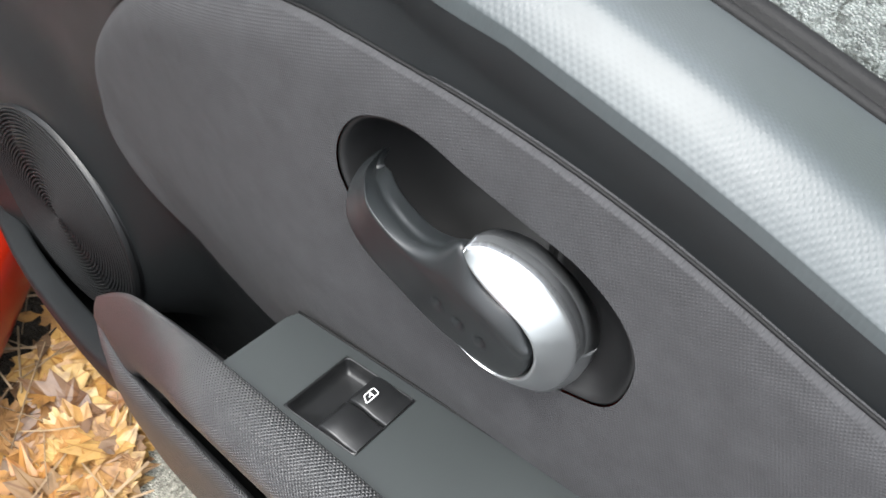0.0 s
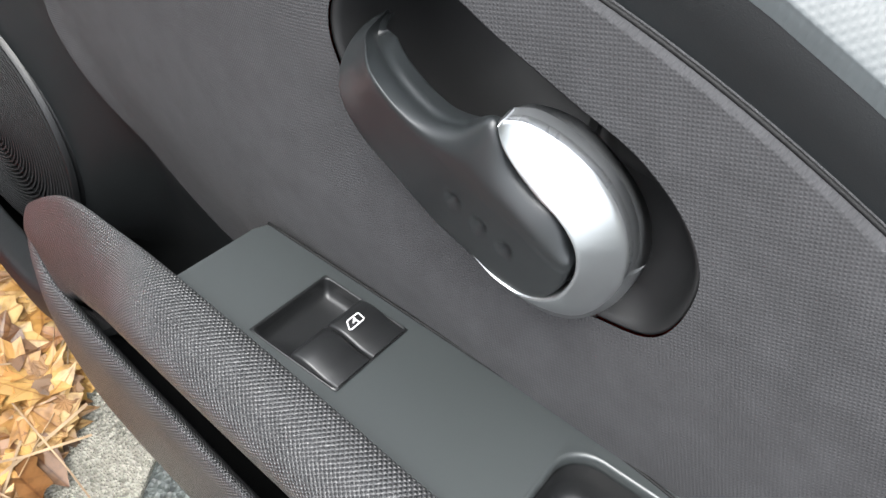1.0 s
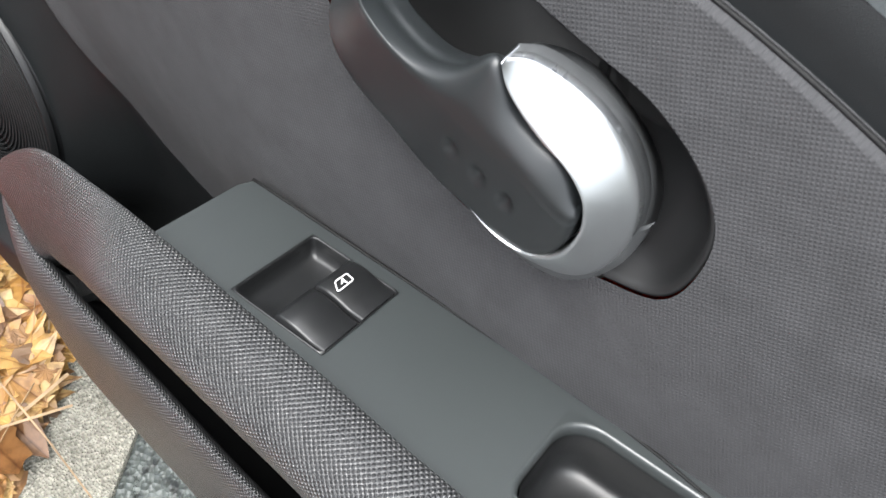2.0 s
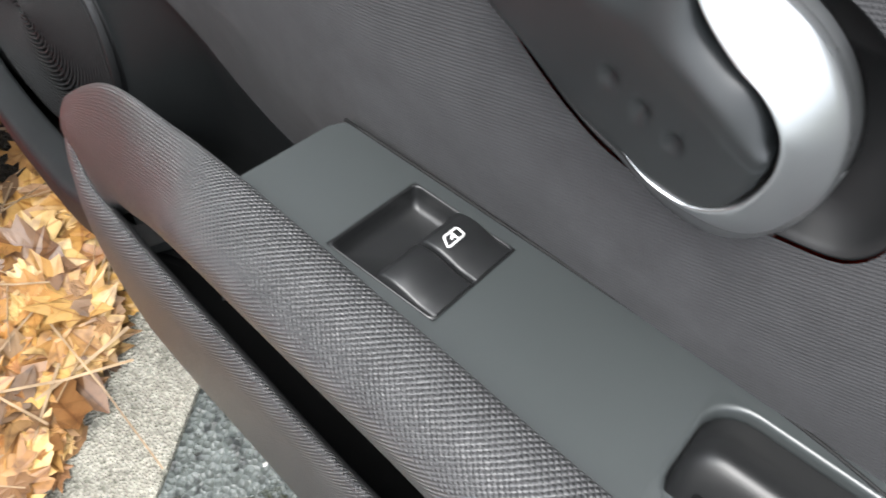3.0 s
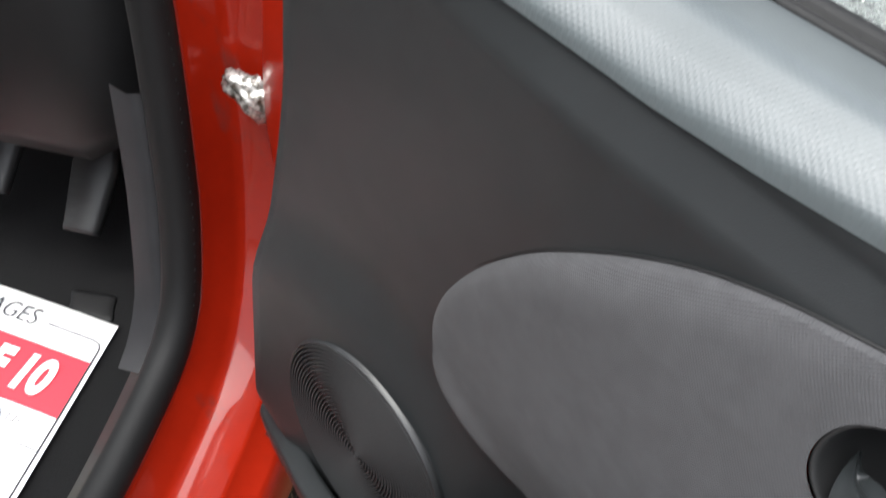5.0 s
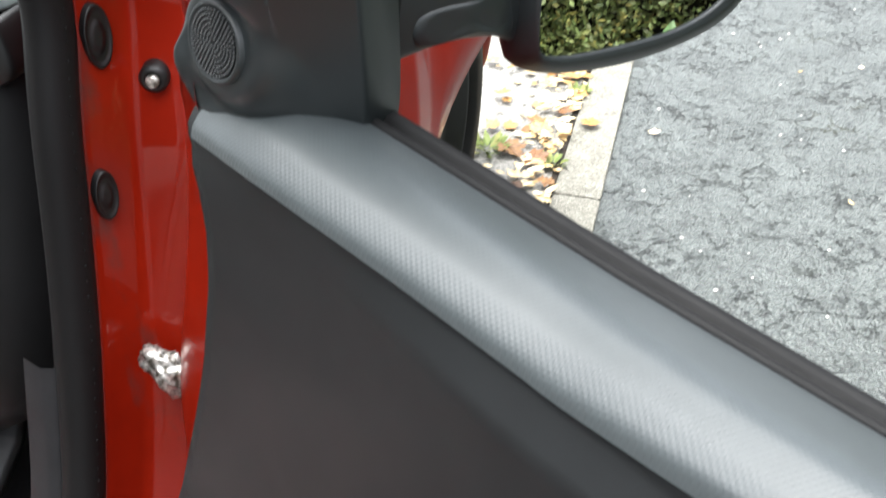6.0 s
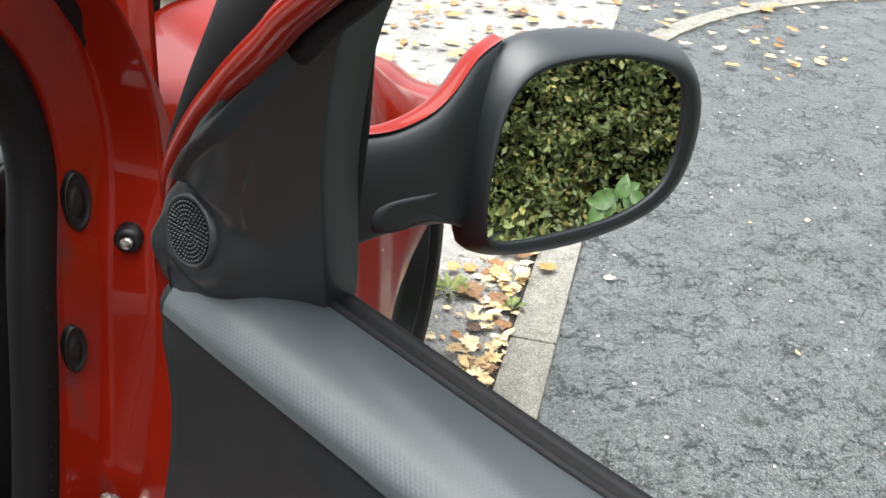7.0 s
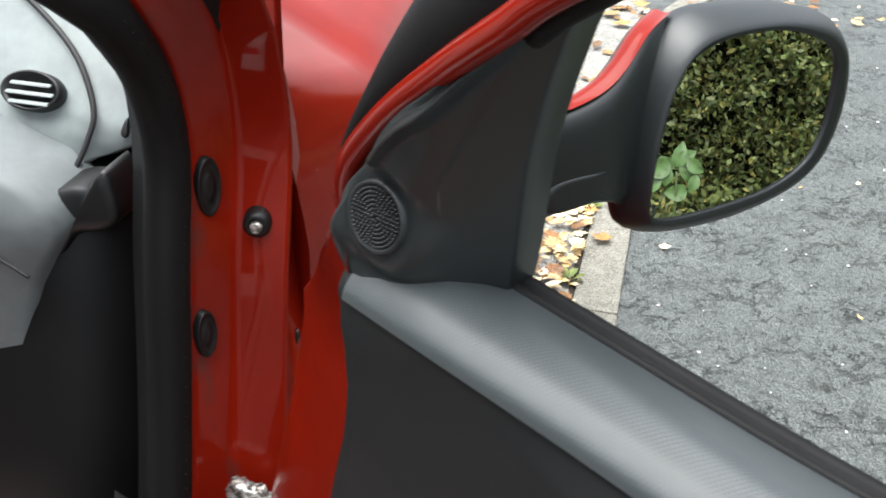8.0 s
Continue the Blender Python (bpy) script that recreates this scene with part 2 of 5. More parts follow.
BASE = PY[:3] + ((0.05, 0.045, 0.03, 0.008, -0.024, -0.036, -0.036), (0.055, 0.047, 0.034, 0.009, -0.011, -0.013, -0.013), (0.06, 0.052, 0.043, 0.018, -0.001, -0.003, -0.003))


def face_y(x, z, table=None):
    """Depth of the trim's face, smoothed; the cloth's pillow has its own table."""
    s = 0.0
    for dx, dz in ((-0.04, 0), (0.04, 0), (0, -0.03), (0, 0.03), (0, 0)):
        s += float(np.interp(z + dz, PZ, [np.interp(x + dx, PX, row) for row in table or BASE]))
    s /= 5
    # the trim swells out to carry the speaker
    r = math.hypot(x - SPEAKER.x, z - SPEAKER.z)
    if r < 0.19:
        plane = SPEAKER.y + ((x - SPEAKER.x) * SPEAKER_FACE.x + (z - SPEAKER.z) * SPEAKER_FACE.z) / -SPEAKER_FACE.y
        w = min(1.0, (0.19 - r) / 0.075)
        s += (plane + 0.004 - s) * w * w * (3 - 2 * w)
    return s


def belt_z(x):
    return float(np.interp(x, (0.0, 0.1, 0.17, 0.36, 0.55, 0.66, 0.76, 0.9, 1.15), (0.987, 0.986, 0.9865, 0.956, 0.932, 0.919, 0.905, 0.884, 0.846)))


CREASE_X = (0.075, 0.15, 0.275, 0.36, 0.45, 0.55, 0.6, 0.66, 0.7, 0.76, 0.9, 1.15)
CREASE_Y = (0.064, 0.053, 0.044, 0.036, 0.023, 0.009, 0.006, 0.003, 0.002, 0.001, 0.001, 0.001)
CREASE_Z = (0.984, 0.983, 0.973, 0.966, 0.961, 0.957, 0.954, 0.949, 0.942, 0.928, 0.9, 0.86)


def ledge_profile(x, proud=0.0):
    """The ledge's section: nearly flat beside the window, rounding tightly over into the trim's face."""
    yc, zc = float(np.interp(x, CREASE_X, CREASE_Y)), float(np.interp(x, CREASE_X, CREASE_Z))
    zb = belt_z(x)
    full = max(0.0, min(1.0, (x - 0.38) / 0.2))  # the roll is fuller towards the door's middle
    ym, zm = yc + 0.034, max(zc + 0.011 + 0.011 * full, zc + 0.4 * (zb - zc))
    pts = [(0.119, zb), (0.5 * (0.119 + ym), 0.5 * (zb + zm) + 0.002), (ym, zm), (yc + 0.016, zc + 0.006 + 0.012 * full), (yc + 0.005, zc - 0.001 + 0.011 * full), (yc - 0.002 + 0.002 * full, zc - 0.008 + 0.01 * full), (yc - 0.004, zc - 0.015)]
    if proud == 0:
        pts.append((yc - 0.004, zc - 0.022))
    # the sheen-toned piece stops on the roll, where the sheen would fade
    if proud:
        for k in (5, 6):
            f = 1 - 0.7 * full
            pts[k] = (pts[4][0] + (pts[k][0] - pts[4][0]) * f, pts[4][1] + (pts[k][1] - pts[4][1]) * f)
    n = len(pts) - 1
    return [(y - proud * k / n, z + proud * (1 - k / n)) for k, (y, z) in enumerate(pts)]


def edge_x(z):
    """The trim's edge beside the hinges."""
    return float(np.interp(z, (0.2, 0.3, 0.45, 0.58, 0.64, 0.71, 0.79, 0.86, 0.9, 0.94, 0.98), (0.0, 0.005, 0.014, 0.022, 0.034, 0.053, 0.074, 0.088, 0.09, 0.085, 0.074)))


CLOTH_RING = [(x, 0, z) for x, z in ((0.2285, 0.648), (0.242, 0.7), (0.271, 0.751), (0.308, 0.799), (0.344, 0.837), (0.39, 0.873), (0.437, 0.9), (0.485, 0.9165), (0.53, 0.923), (0.575, 0.9265),
              (0.62, 0.9265), (0.66, 0.9235), (0.7, 0.9175), (0.75, 0.907), (0.82, 0.891), (0.95, 0.845), (1.03, 0.75), (0.98, 0.67), (0.8, 0.63), (0.6, 0.61), (0.51, 0.606), (0.465, 0.586), (0.435, 0.569), (0.405, 0.557), (0.375, 0.552), (0.345, 0.556), (0.318, 0.567), (0.291, 0.582), (0.262, 0.6), (0.24, 0.619))]
BEZEL_RING = [(x, 0, z) for x, z in ((0.513, 0.865), (0.522, 0.89), (0.549, 0.902), (0.585, 0.897), (0.616, 0.893), (0.648, 0.889), (0.675, 0.876), (0.689, 0.856),
              (0.687, 0.826), (0.663, 0.813), (0.61, 0.797), (0.56, 0.813), (0.524, 0.841))]
cloth_ring = even(CLOTH_RING, 240, True)
bezel_ring = even(BEZEL_RING, 120, True)


def about(ring, c):
    """The ring's points in order of their bearing from c, one for each of 360 bearings."""
    out = []
    ang = np.array([math.atan2(p.z - c[1], p.x - c[0]) for p in ring])
    order = np.argsort(ang)
    rad = np.array([math.hypot(p.x - c[0], p.z - c[1]) for p in ring])
    for q in np.linspace(-math.pi, math.pi, 361)[:-1]:
        r = float(np.interp(q, ang[order], rad[order], period=2 * math.pi))
        out.append((c[0] + r * math.cos(q), c[1] + r * math.sin(q)))
    return out


body = thing("car", "red small hatchback with its driver's door open", "car")
rows = []
for i in range(24):
    x = -0.06 + 1.17 * i / 23
    rows.append([Vector((max(x, edge_x(z) - 0.02) if i < 3 else x, y, z)) for y, z in ((0.123, belt_z(x) - 0.02), (0.15, belt_z(x) - 0.03), (0.175, 0.85), (0.19, 0.7), (0.19, 0.5), (0.17, 0.3), (0.12, 0.22))])
door = part("door", skin(rows), RED, body, "wide open red door with dark grey trim and cloth insert")


def build_trim():
    rows = []
    for i in range(111):
        x0 = 0.09 + 1.02 * i / 110
        prof = [(0.121, belt_z(x0) - 0.012)] + ledge_profile(x0)
        zc = prof[-1][1]
        for k in range(46):
            z = zc - 0.012 - (zc - 0.012 - 0.24) * k / 45
            prof.append((face_y(x0, z), z))
        prof += [(0.05, 0.23), (0.12, 0.23)]
        row = []
        for y, z in prof:
            near = max(0.0, 1 - i / 45)
            row.append(Vector((x0 + (edge_x(min(z, 0.98)) - 0.09) * near ** 1.5, y, z)))
        rows.append(row)
    turn_back = [Vector((p.x - 0.004, p.y + 0.012, p.z)) for p in rows[0]]
    back = [Vector((p.x - 0.004, 0.12, p.z)) for p in rows[0]]
    bm = skin([back, turn_back] + rows)
    inner = [(0.6 + 0.96 * (x - 0.6), 0.74 + 0.95 * (z - 0.74)) for x, z in ((p.x, p.z) for p in cloth_ring)]
    gone = [f for f in bm.faces if f.calc_center_median().y < 0.1 and all(inside(inner, v.co.x, v.co.z) for v in f.verts)]
    bmesh.ops.delete(bm, geom=gone, context="FACES")
    return bm


trim = part("inner_trim", build_trim(), TRIM, door, "dark grey grained plastic door trim")

# the trim's upper ledge is dimpled, sky sheen painted in as a lighter tone
rows = []
for i in range(90):
    x0 = 0.086 + 1.021 * i / 89
    near = max(0.0, 1 - i / 36)
    dx = -0.004 * near ** 1.5
    prof = catmull([(0, a, b) for a, b in ledge_profile(x0, 0.0025)], 26)
    rows.append([Vector((x0 + dx, p.y, p.z)) for p in prof])
part("upper_ledge", skin(rows), LEDGE_SHEEN, door, "dimpled plastic ledge below the window, sky sheen in its colour")

# cloth insert, between the handle's bezel and its own outline
mid = (0.6, 0.85)
outer, inner = about(cloth_ring, mid), about(bezel_ring, mid)
rows = []
for k in range(37):
    s = 1 - (1 - k / 36) ** 1.7
    proud = 0.0035 * min(1, (1 - s) / 0.04) - 0.003 * max(0, 1 - (1 - s) / 0.02)
    row = []
    for (ax, az), (bx, bz) in zip(inner, outer):
        x, z = ax + (bx - ax) * s, az + (bz - az) * s
        w = max(0.0, 1 - math.hypot(bx - x, bz - z) / 0.045)
        y = face_y(x, z, PY)
        row.append(Vector((x, y + (face_y(x, z) - y) * w ** 3 - 0.001 - proud, z)))
    rows.append(row)
part("cloth_insert", skin(rows, False, True), CLOTH, door, "mid-grey woven cloth door insert")
seam = [Vector((x, face_y(x, z) - 0.001, z)) for x, z in ((p.x, p.z) for p in cloth_ring)]
part("insert_seam", tube([p + Vector((0, 0.0006, 0)) for p in seam if p.z > 0.65 and p.x < 0.97], 0.0011, 8, (0, 1, 0)), RUBBER, door)

# handle bowl and bezel
rows = []
for s, y in ((1.0, 0.0005), (0.995, -0.0035), (0.975, -0.004), (0.955, -0.001), (0.93, 0.012), (0.9, 0.036), (0.8, 0.058), (0.5, 0.066), (0.05, 0.066)):
    row = []
    for x, z in inner:
        px = mid[0] + (x - mid[0]) * s
        shallow = 1 - 0.88 * max(0.0, min(1.0, (px - 0.612) / 0.025)) if y > 0 else 1.0
        row.append(Vector((px, face_y(x, z, PY) * (0.4 + 0.6 * s) + y * shallow, mid[1] + (z - mid[1]) * s)))
    rows.append(row)
part("handle_bowl", skin(rows, False, True), BOWL, door, "black recessed bowl behind the handle")


def curve(*p):
    return [Vector(q) for q in p]


GRIP_EDGE = even([(0.5269, -0.0040, 0.8565), (0.5265, -0.0180, 0.8587), (0.5277, -0.0280, 0.8556), (0.5317, -0.0360, 0.8507), (0.5399, -0.0420, 0.8436), (0.5553, -0.0460, 0.8384), (0.5735, -0.0480, 0.8342), (0.5942, -0.0480, 0.8239), (0.6108, -0.0480, 0.8202), (0.6233, -0.0480, 0.8164), (0.6373, -0.0480, 0.8191), (0.6467, -0.0480, 0.8302), (0.6502, -0.0480, 0.8474)], 130)
GRIP_RIDGE = even([(0.5278, -0.0060, 0.8575), (0.5335, -0.0240, 0.8665), (0.5421, -0.0360, 0.8747), (0.5514, -0.0455, 0.8778), (0.5642, -0.0505, 0.8772), (0.5786, -0.0535, 0.8764), (0.5926, -0.0555, 0.8763), (0.6102, -0.0565, 0.8737), (0.6226, -0.0565, 0.8717), (0.6331, -0.0565, 0.8678), (0.6417, -0.0555, 0.8628), (0.6479, -0.0545, 0.8607), (0.6502, -0.0525, 0.8627)], 130)
GRIP_TOP = even([(0.5272, -0.0030, 0.8521), (0.5341, -0.0180, 0.8587), (0.5439, -0.0280, 0.8667), (0.5571, -0.0370, 0.8724), (0.5719, -0.0420, 0.8742), (0.5832, -0.0445, 0.8772), (0.5935, -0.0460, 0.8850), (0.6043, -0.0485, 0.8982), (0.6164, -0.0500, 0.8864), (0.6265, -0.0500, 0.8815), (0.6352, -0.0500, 0.8789), (0.6419, -0.0500, 0.8738), (0.6470, -0.0500, 0.8667)], 130)
DIMPLES = ((0.6014, 0.856), (0.6137, 0.8525), (0.6259, 0.8495))
rows = []
for k, (a, g, b) in enumerate(zip(GRIP_EDGE, GRIP_RIDGE, GRIP_TOP)):
    w = min(1.0, 0.1 + k / 30)
    sec = [a.lerp(b, 0.3) + Vector((0, 0.014 * w, 0)), a.lerp(b, 0.06) + Vector((0, 0.009 * w, 0)), a + Vector((0, 0.001, 0)), a.lerp(g, 0.1) + Vector((0, -0.0032 * w, 0)), a.lerp(g, 0.3) + Vector((0, -0.0036 * w, 0)),
           a.lerp(g, 0.6) + Vector((0, -0.0026 * w, 0)), a.lerp(g, 0.88) + Vector((0, -0.0014 * w, 0)), g + Vector((0, -0.0004 * w, 0)), g.lerp(b, 0.3) + Vector((0, -0.0018 * w, 0.0012 * w)), g.lerp(b, 0.7) + Vector((0, -0.0012 * w, 0.0012 * w)), b, b + Vector((0, 0.004, -0.0005)), b.lerp(a, 0.12) + Vector((0, 0.012 * w, 0))]
    row = catmull(sec, 64)
    for p in row:
        for x, z in DIMPLES:
            d = math.hypot(p.x - x, p.z - z)
            if d < 0.008 and p.y < -0.046:
                p.y += 0.0034 * math.exp(-(d / 0.0029) ** 3) - 0.0003 * math.exp(-((d - 0.0034) / 0.0012) ** 2)
    rows.append(row)
bm = skin(rows, False, True)
bm.verts.ensure_lookup_table()
cap(bm, list(bm.verts)[:64])
cap(bm, list(bm.verts)[-64:][::-1])
part("pull_handle", bm, HANDLE, door, "dark satin pull handle with three dimples")
LEVER_IN = even([(0.6090, -0.0530, 0.9064), (0.6127, -0.0530, 0.8984), (0.6197, -0.0530, 0.8919), (0.6292, -0.0530, 0.8862), (0.6379, -0.0530, 0.8833), (0.6445, -0.0530, 0.8787), (0.6498, -0.0530, 0.8711), (0.6523, -0.0530, 0.8573), (0.6491, -0.0530, 0.8388), (0.6390, -0.0530, 0.8258), (0.6252, -0.0530, 0.8234), (0.6126, -0.0530, 0.8283)], 90)
LEVER_OUT = even([(0.6083, -0.0514, 0.9061), (0.6146, -0.0450, 0.9045), (0.6260, -0.0402, 0.9001), (0.6402, -0.0386, 0.8948), (0.6521, -0.0378, 0.8853), (0.6609, -0.0378, 0.8719), (0.6655, -0.0386, 0.8556), (0.6653, -0.0402, 0.8401), (0.6598, -0.0426, 0.8232), (0.6485, -0.0450, 0.8150), (0.6296, -0.0482, 0.8167), (0.6117, -0.0514, 0.8257)], 90)
LEVER_RIM = even([(0.6047, -0.0434, 0.8958), (0.6099, -0.0322, 0.8926), (0.6240, -0.0258, 0.8900), (0.6409, -0.0226, 0.8804), (0.6545, -0.0210, 0.8683), (0.6630, -0.0210, 0.8540), (0.6672, -0.0226, 0.8384), (0.6671, -0.0258, 0.8217), (0.6621, -0.0290, 0.8017), (0.6492, -0.0338, 0.7908), (0.6278, -0.0402, 0.7988), (0.6081, -0.0434, 0.8106)], 90)
rows, rims = [], []
for k, (a, b, c) in enumerate(zip(LEVER_IN, LEVER_OUT, LEVER_RIM)):
    f = math.sin(math.pi * k / 89) ** 0.5
    sec = [a + Vector((0, 0.009, 0)), a + Vector((0, 0.002, 0)), a, a.lerp(b, 0.04) + Vector((0, -0.0007 * f, 0))]
    sec += [a.lerp(b, q) + Vector((0, -0.0007 * f - 0.0009 * f * math.sin(math.pi * q), 0)) for q in (0.12, 0.3, 0.5, 0.7, 0.9)]
    sec += [a.lerp(b, 0.975) + Vector((0, -0.0006 * f, 0)), b, b + Vector((0, 0.008, 0))]
    rows.append(sec)
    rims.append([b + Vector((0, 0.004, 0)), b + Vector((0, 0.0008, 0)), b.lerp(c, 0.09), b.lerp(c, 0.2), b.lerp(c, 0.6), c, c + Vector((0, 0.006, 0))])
for name, pieces, mat, words in (("release_lever", rows, SILVER, "satin silver crescent door release lever"), ("lever_rim", rims, SILVER_SHADED, "satin rim of the release lever, side shade in its grey")):
    bm = skin(pieces, False, True)
    bm.verts.ensure_lookup_table()
    k = len(pieces[0])
    cap(bm, list(bm.verts)[:k])
    cap(bm, list(bm.verts)[-k:][::-1])
    part(name, bm, mat, door, words)


# armrest: sloping plate with the window switches
def plate(x, y, up=0.0):
    return Vector((x, y, 0.702 + 0.2 * (x - 0.492) - 0.4 * (y + 0.04) + up))


switch_lo, switch_hi = (0.542, -0.1035), (0.5925, -0.052)
cup_lo, cup_hi = (0.683, -0.112), (0.86, -0.0515)
xs = [0.494, switch_lo[0], switch_hi[0], cup_lo[0], cup_hi[0], 1.02]
ys = [-0.122, switch_lo[1], switch_hi[1], -0.0425]
bm = bmesh.new()
grid = [[bm.verts.new(plate(x, y)) for y in ys] for x in xs]
for i in range(5):
    for j in range(3):
        if not (j == 1 and i in (1, 3)):
            bm.faces.new((grid[i][j], grid[i][j + 1], grid[i + 1][j + 1], grid[i + 1][j]))
front = [bm.verts.new(plate(0.494, y, -0.1)) for y in ys]
for j in range(3):
    bm.faces.new((grid[0][j], grid[0][j + 1], front[j + 1], front[j]))
lead = [e for e in bm.edges if all(abs(v.co.x - 0.494) < 1e-5 for v in e.verts) and len(e.link_faces) == 2 and all(v in grid[0] for v in e.verts)]
bmesh.ops.bevel(bm, geom=lead, offset=0.006, segments=4, affect="EDGES", profile=0.5)
part("switch_plate", bm, PLATE, door, "smooth dark grey armrest plate", smooth=False)


def pit(lo, hi, steps, mat, name, rim=0.003):
    """A recess in the plate: steps of inset, depth and corner radius from its rim down to its floor."""
    rows = []
    for inset, down in steps:
        a, b, c, d = lo[0] + inset, hi[0] - inset, lo[1] + inset, hi[1] - inset
        r = rim if inset > -0.0004 else 0.0004
        ring = []
        for cx, cy, q0 in ((b - r, d - r, 0), (a + r, d - r, 90), (a + r, c + r, 180), (b - r, c + r, 270)):
            for q in range(0, 91, 15):
                ring.append(plate(cx + r * math.cos(radians(q0 + q)), cy + r * math.sin(radians(q0 + q)), down))
        rows.append(ring)
    bm = skin(rows, False, True)
    bm.verts.ensure_lookup_table()
    cap(bm, list(bm.verts)[-28:])
    return part(name, bm, mat, door)


pit(switch_lo, switch_hi, ((-0.0005, 0.0006), (-0.0002, 0.0006), (0.0, 0.0012), (0.0008, -0.0005), (0.0015, -0.004), (0.003, -0.0096), (0.006, -0.012), (0.02, -0.012)), BUTTON, "switch_recess")
pit(cup_lo, cup_hi, ((-0.0005, 0.0004), (-0.0003, 0.0004), (0.0, 0.0006), (0.001, 0.0004), (0.0018, -0.0006), (0.0024, -0.0025), (0.003, -0.007), (0.004, -0.02), (0.006, -0.032), (0.01, -0.037), (0.0165, -0.038)), PLATE, "grab_recess", 0.016)
# second skin in dark plastic, standing for shade inside the grab recess
pit(cup_lo, cup_hi, ((0.0034, -0.006), (0.0048, -0.02), (0.0068, -0.031), (0.0108, -0.036), (0.017, -0.037)), BUTTON, "recess_shade", 0.016)
part("recess_step", bevelled(box(bmesh.new(), (0.712, -0.11, -0.06), (0.85, -0.086, -0.026), lambda x, y, z: plate(x, y, z)), 0.008, 4), PLATE, door, "rounded step inside the grab recess")
part("plate_seam", tube([plate(x, -0.0435 - 0.008 * max(0.0, (x - 0.67) / 0.08) ** 2 if x < 0.75 else -0.0515, 0.0002) for x in np.linspace(0.496, 1.0, 50)], 0.0009, 6), RUBBER, door)
for y0, y1, icon in ((-0.1025, -0.079, False), (-0.0775, -0.053, True)):
    rows = []
    for i in range(11):
        s = i / 10
        x = 0.5655 + 0.0265 * s
        up = 0.0015 + 0.0045 * math.sin(math.pi * min(s * 1.2 + 0.12, 1.0)) * (1 - 0.6 * s)
        rows.append([plate(x, y0, -0.011), plate(x, y0, up - 0.0012), plate(x, y0 + 0.0015, up), plate(x, y1 - 0.0015, up), plate(x, y1, up - 0.0012), plate(x, y1, -0.011)])
    bm = skin(rows)
    bm.verts.ensure_lookup_table()
    cap(bm, list(bm.verts)[:6])
    b = part("window_switch", bm, BUTTON, door, "black rocker window switch" + (" with a white window symbol" if icon else ""))
    if icon:
        loop = [plate(a, c, 0.0064) for a, c in ((0.5712, -0.071), (0.576, -0.0745), (0.5759, -0.0638), (0.5712, -0.063))]
        part("window_symbol", tube([p for i in range(4) for p in (loop[i].lerp(loop[(i + 1) % 4], f) for f in (0.1, 0.5, 0.9))], 0.00036, 6, (0.2, 0.3, 1), closed=True), ICON, door)
        glyph(plate(0.57475, -0.0686, 0.0066), Vector((0.5, 0.86, -0.25)).normalized(), Vector((-0.86, 0.5, -0.35)).normalized(), "A", 0.0048, ICON, door, "window_symbol", 0.00012)

# fabric roll of the armrest, its lower strand and the pocket
ROLL_TOP = catmull([(0.332, -0.088, 0.585), (0.345, -0.092, 0.615), (0.4, -0.097, 0.687), (0.45, -0.101, 0.714), (0.5, -0.107, 0.738), (0.6, -0.116, 0.764), (0.7, -0.123, 0.785), (1.02, -0.135, 0.85)], 70)
ROLL_OUT = catmull([(0.33, -0.09, 0.574), (0.345, -0.1, 0.584), (0.4, -0.111, 0.606), (0.45, -0.124, 0.665), (0.5, -0.138, 0.722), (0.6, -0.15, 0.756), (0.7, -0.157, 0.775), (1.02, -0.165, 0.84)], 70)
rows = []
for k, (a, b) in enumerate(zip(ROLL_TOP, ROLL_OUT)):
    w = min(1.0, 0.15 + k / 22)
    sec = [a + Vector((0, 0.012, -0.035)) * w, a + Vector((0, 0.003, -0.008)) * w, a, a.lerp(b, 0.4) + Vector((0, -0.002, 0.008)) * w, a.lerp(b, 0.8) + Vector((0, -0.003, 0.005)) * w,
           b + Vector((0, 0, -0.004)), b + Vector((0, 0.004, -0.02)) * w, b + Vector((0, 0.02, -0.034)) * w, b + Vector((0, 0.045, -0.034)) * w]
    # its nose and the pocket's fabric lip are one fork, which opens further back
    near = max(0.0, min(1.0, (0.4 - b.x) / 0.03))
    near = near * near * (3 - 2 * near)
    foot = Vector((b.x, -0.088 - 0.3 * min(0.055, b.x - 0.33) - 0.006, 0.56))
    for j, (y, z) in ((5, (-0.001, 0.012)), (6, (0.0, -0.012)), (7, (0.004, -0.03)), (8, (0.03, -0.04))):
        sec[j] = sec[j].lerp(foot + Vector((0, y, z)), near)
    rows.append(catmull(sec, 26))
bm = skin(rows, False, True, True)
bm.verts.ensure_lookup_table()
cap(bm, list(bm.verts)[:26])
part("armrest_roll", bm, ARMCLOTH, door, "grey textured fabric armrest roll")
# map pocket below the roll: a fabric wall behind, a plastic lip in front
rows = []
for p in catmull([(0.325, -0.088, 0.566), (0.345, -0.1, 0.566), (0.38, -0.112, 0.565), (0.48, -0.123, 0.565), (0.65, -0.135, 0.565), (1.02, -0.14, 0.567)], 50):
    d = 0.7 + 0.3 * min(1, (p.x - 0.32) / 0.08)
    sec = [(0.012, -0.05), (0.0085, -0.01), (0.005, 0.001), (0.0, 0.0035), (-0.006, -0.012), (-0.008, -0.05), (-0.006, -0.11), (0.0, -0.17), (0.02, -0.215), (0.06, -0.26)]
    rows.append(catmull([p + Vector((0, a * d, b * d)) for a, b in sec], 26))
part("pocket_wall", skin(rows, uv=True), ARMCLOTH, door, "grey fabric wall of the map pocket")
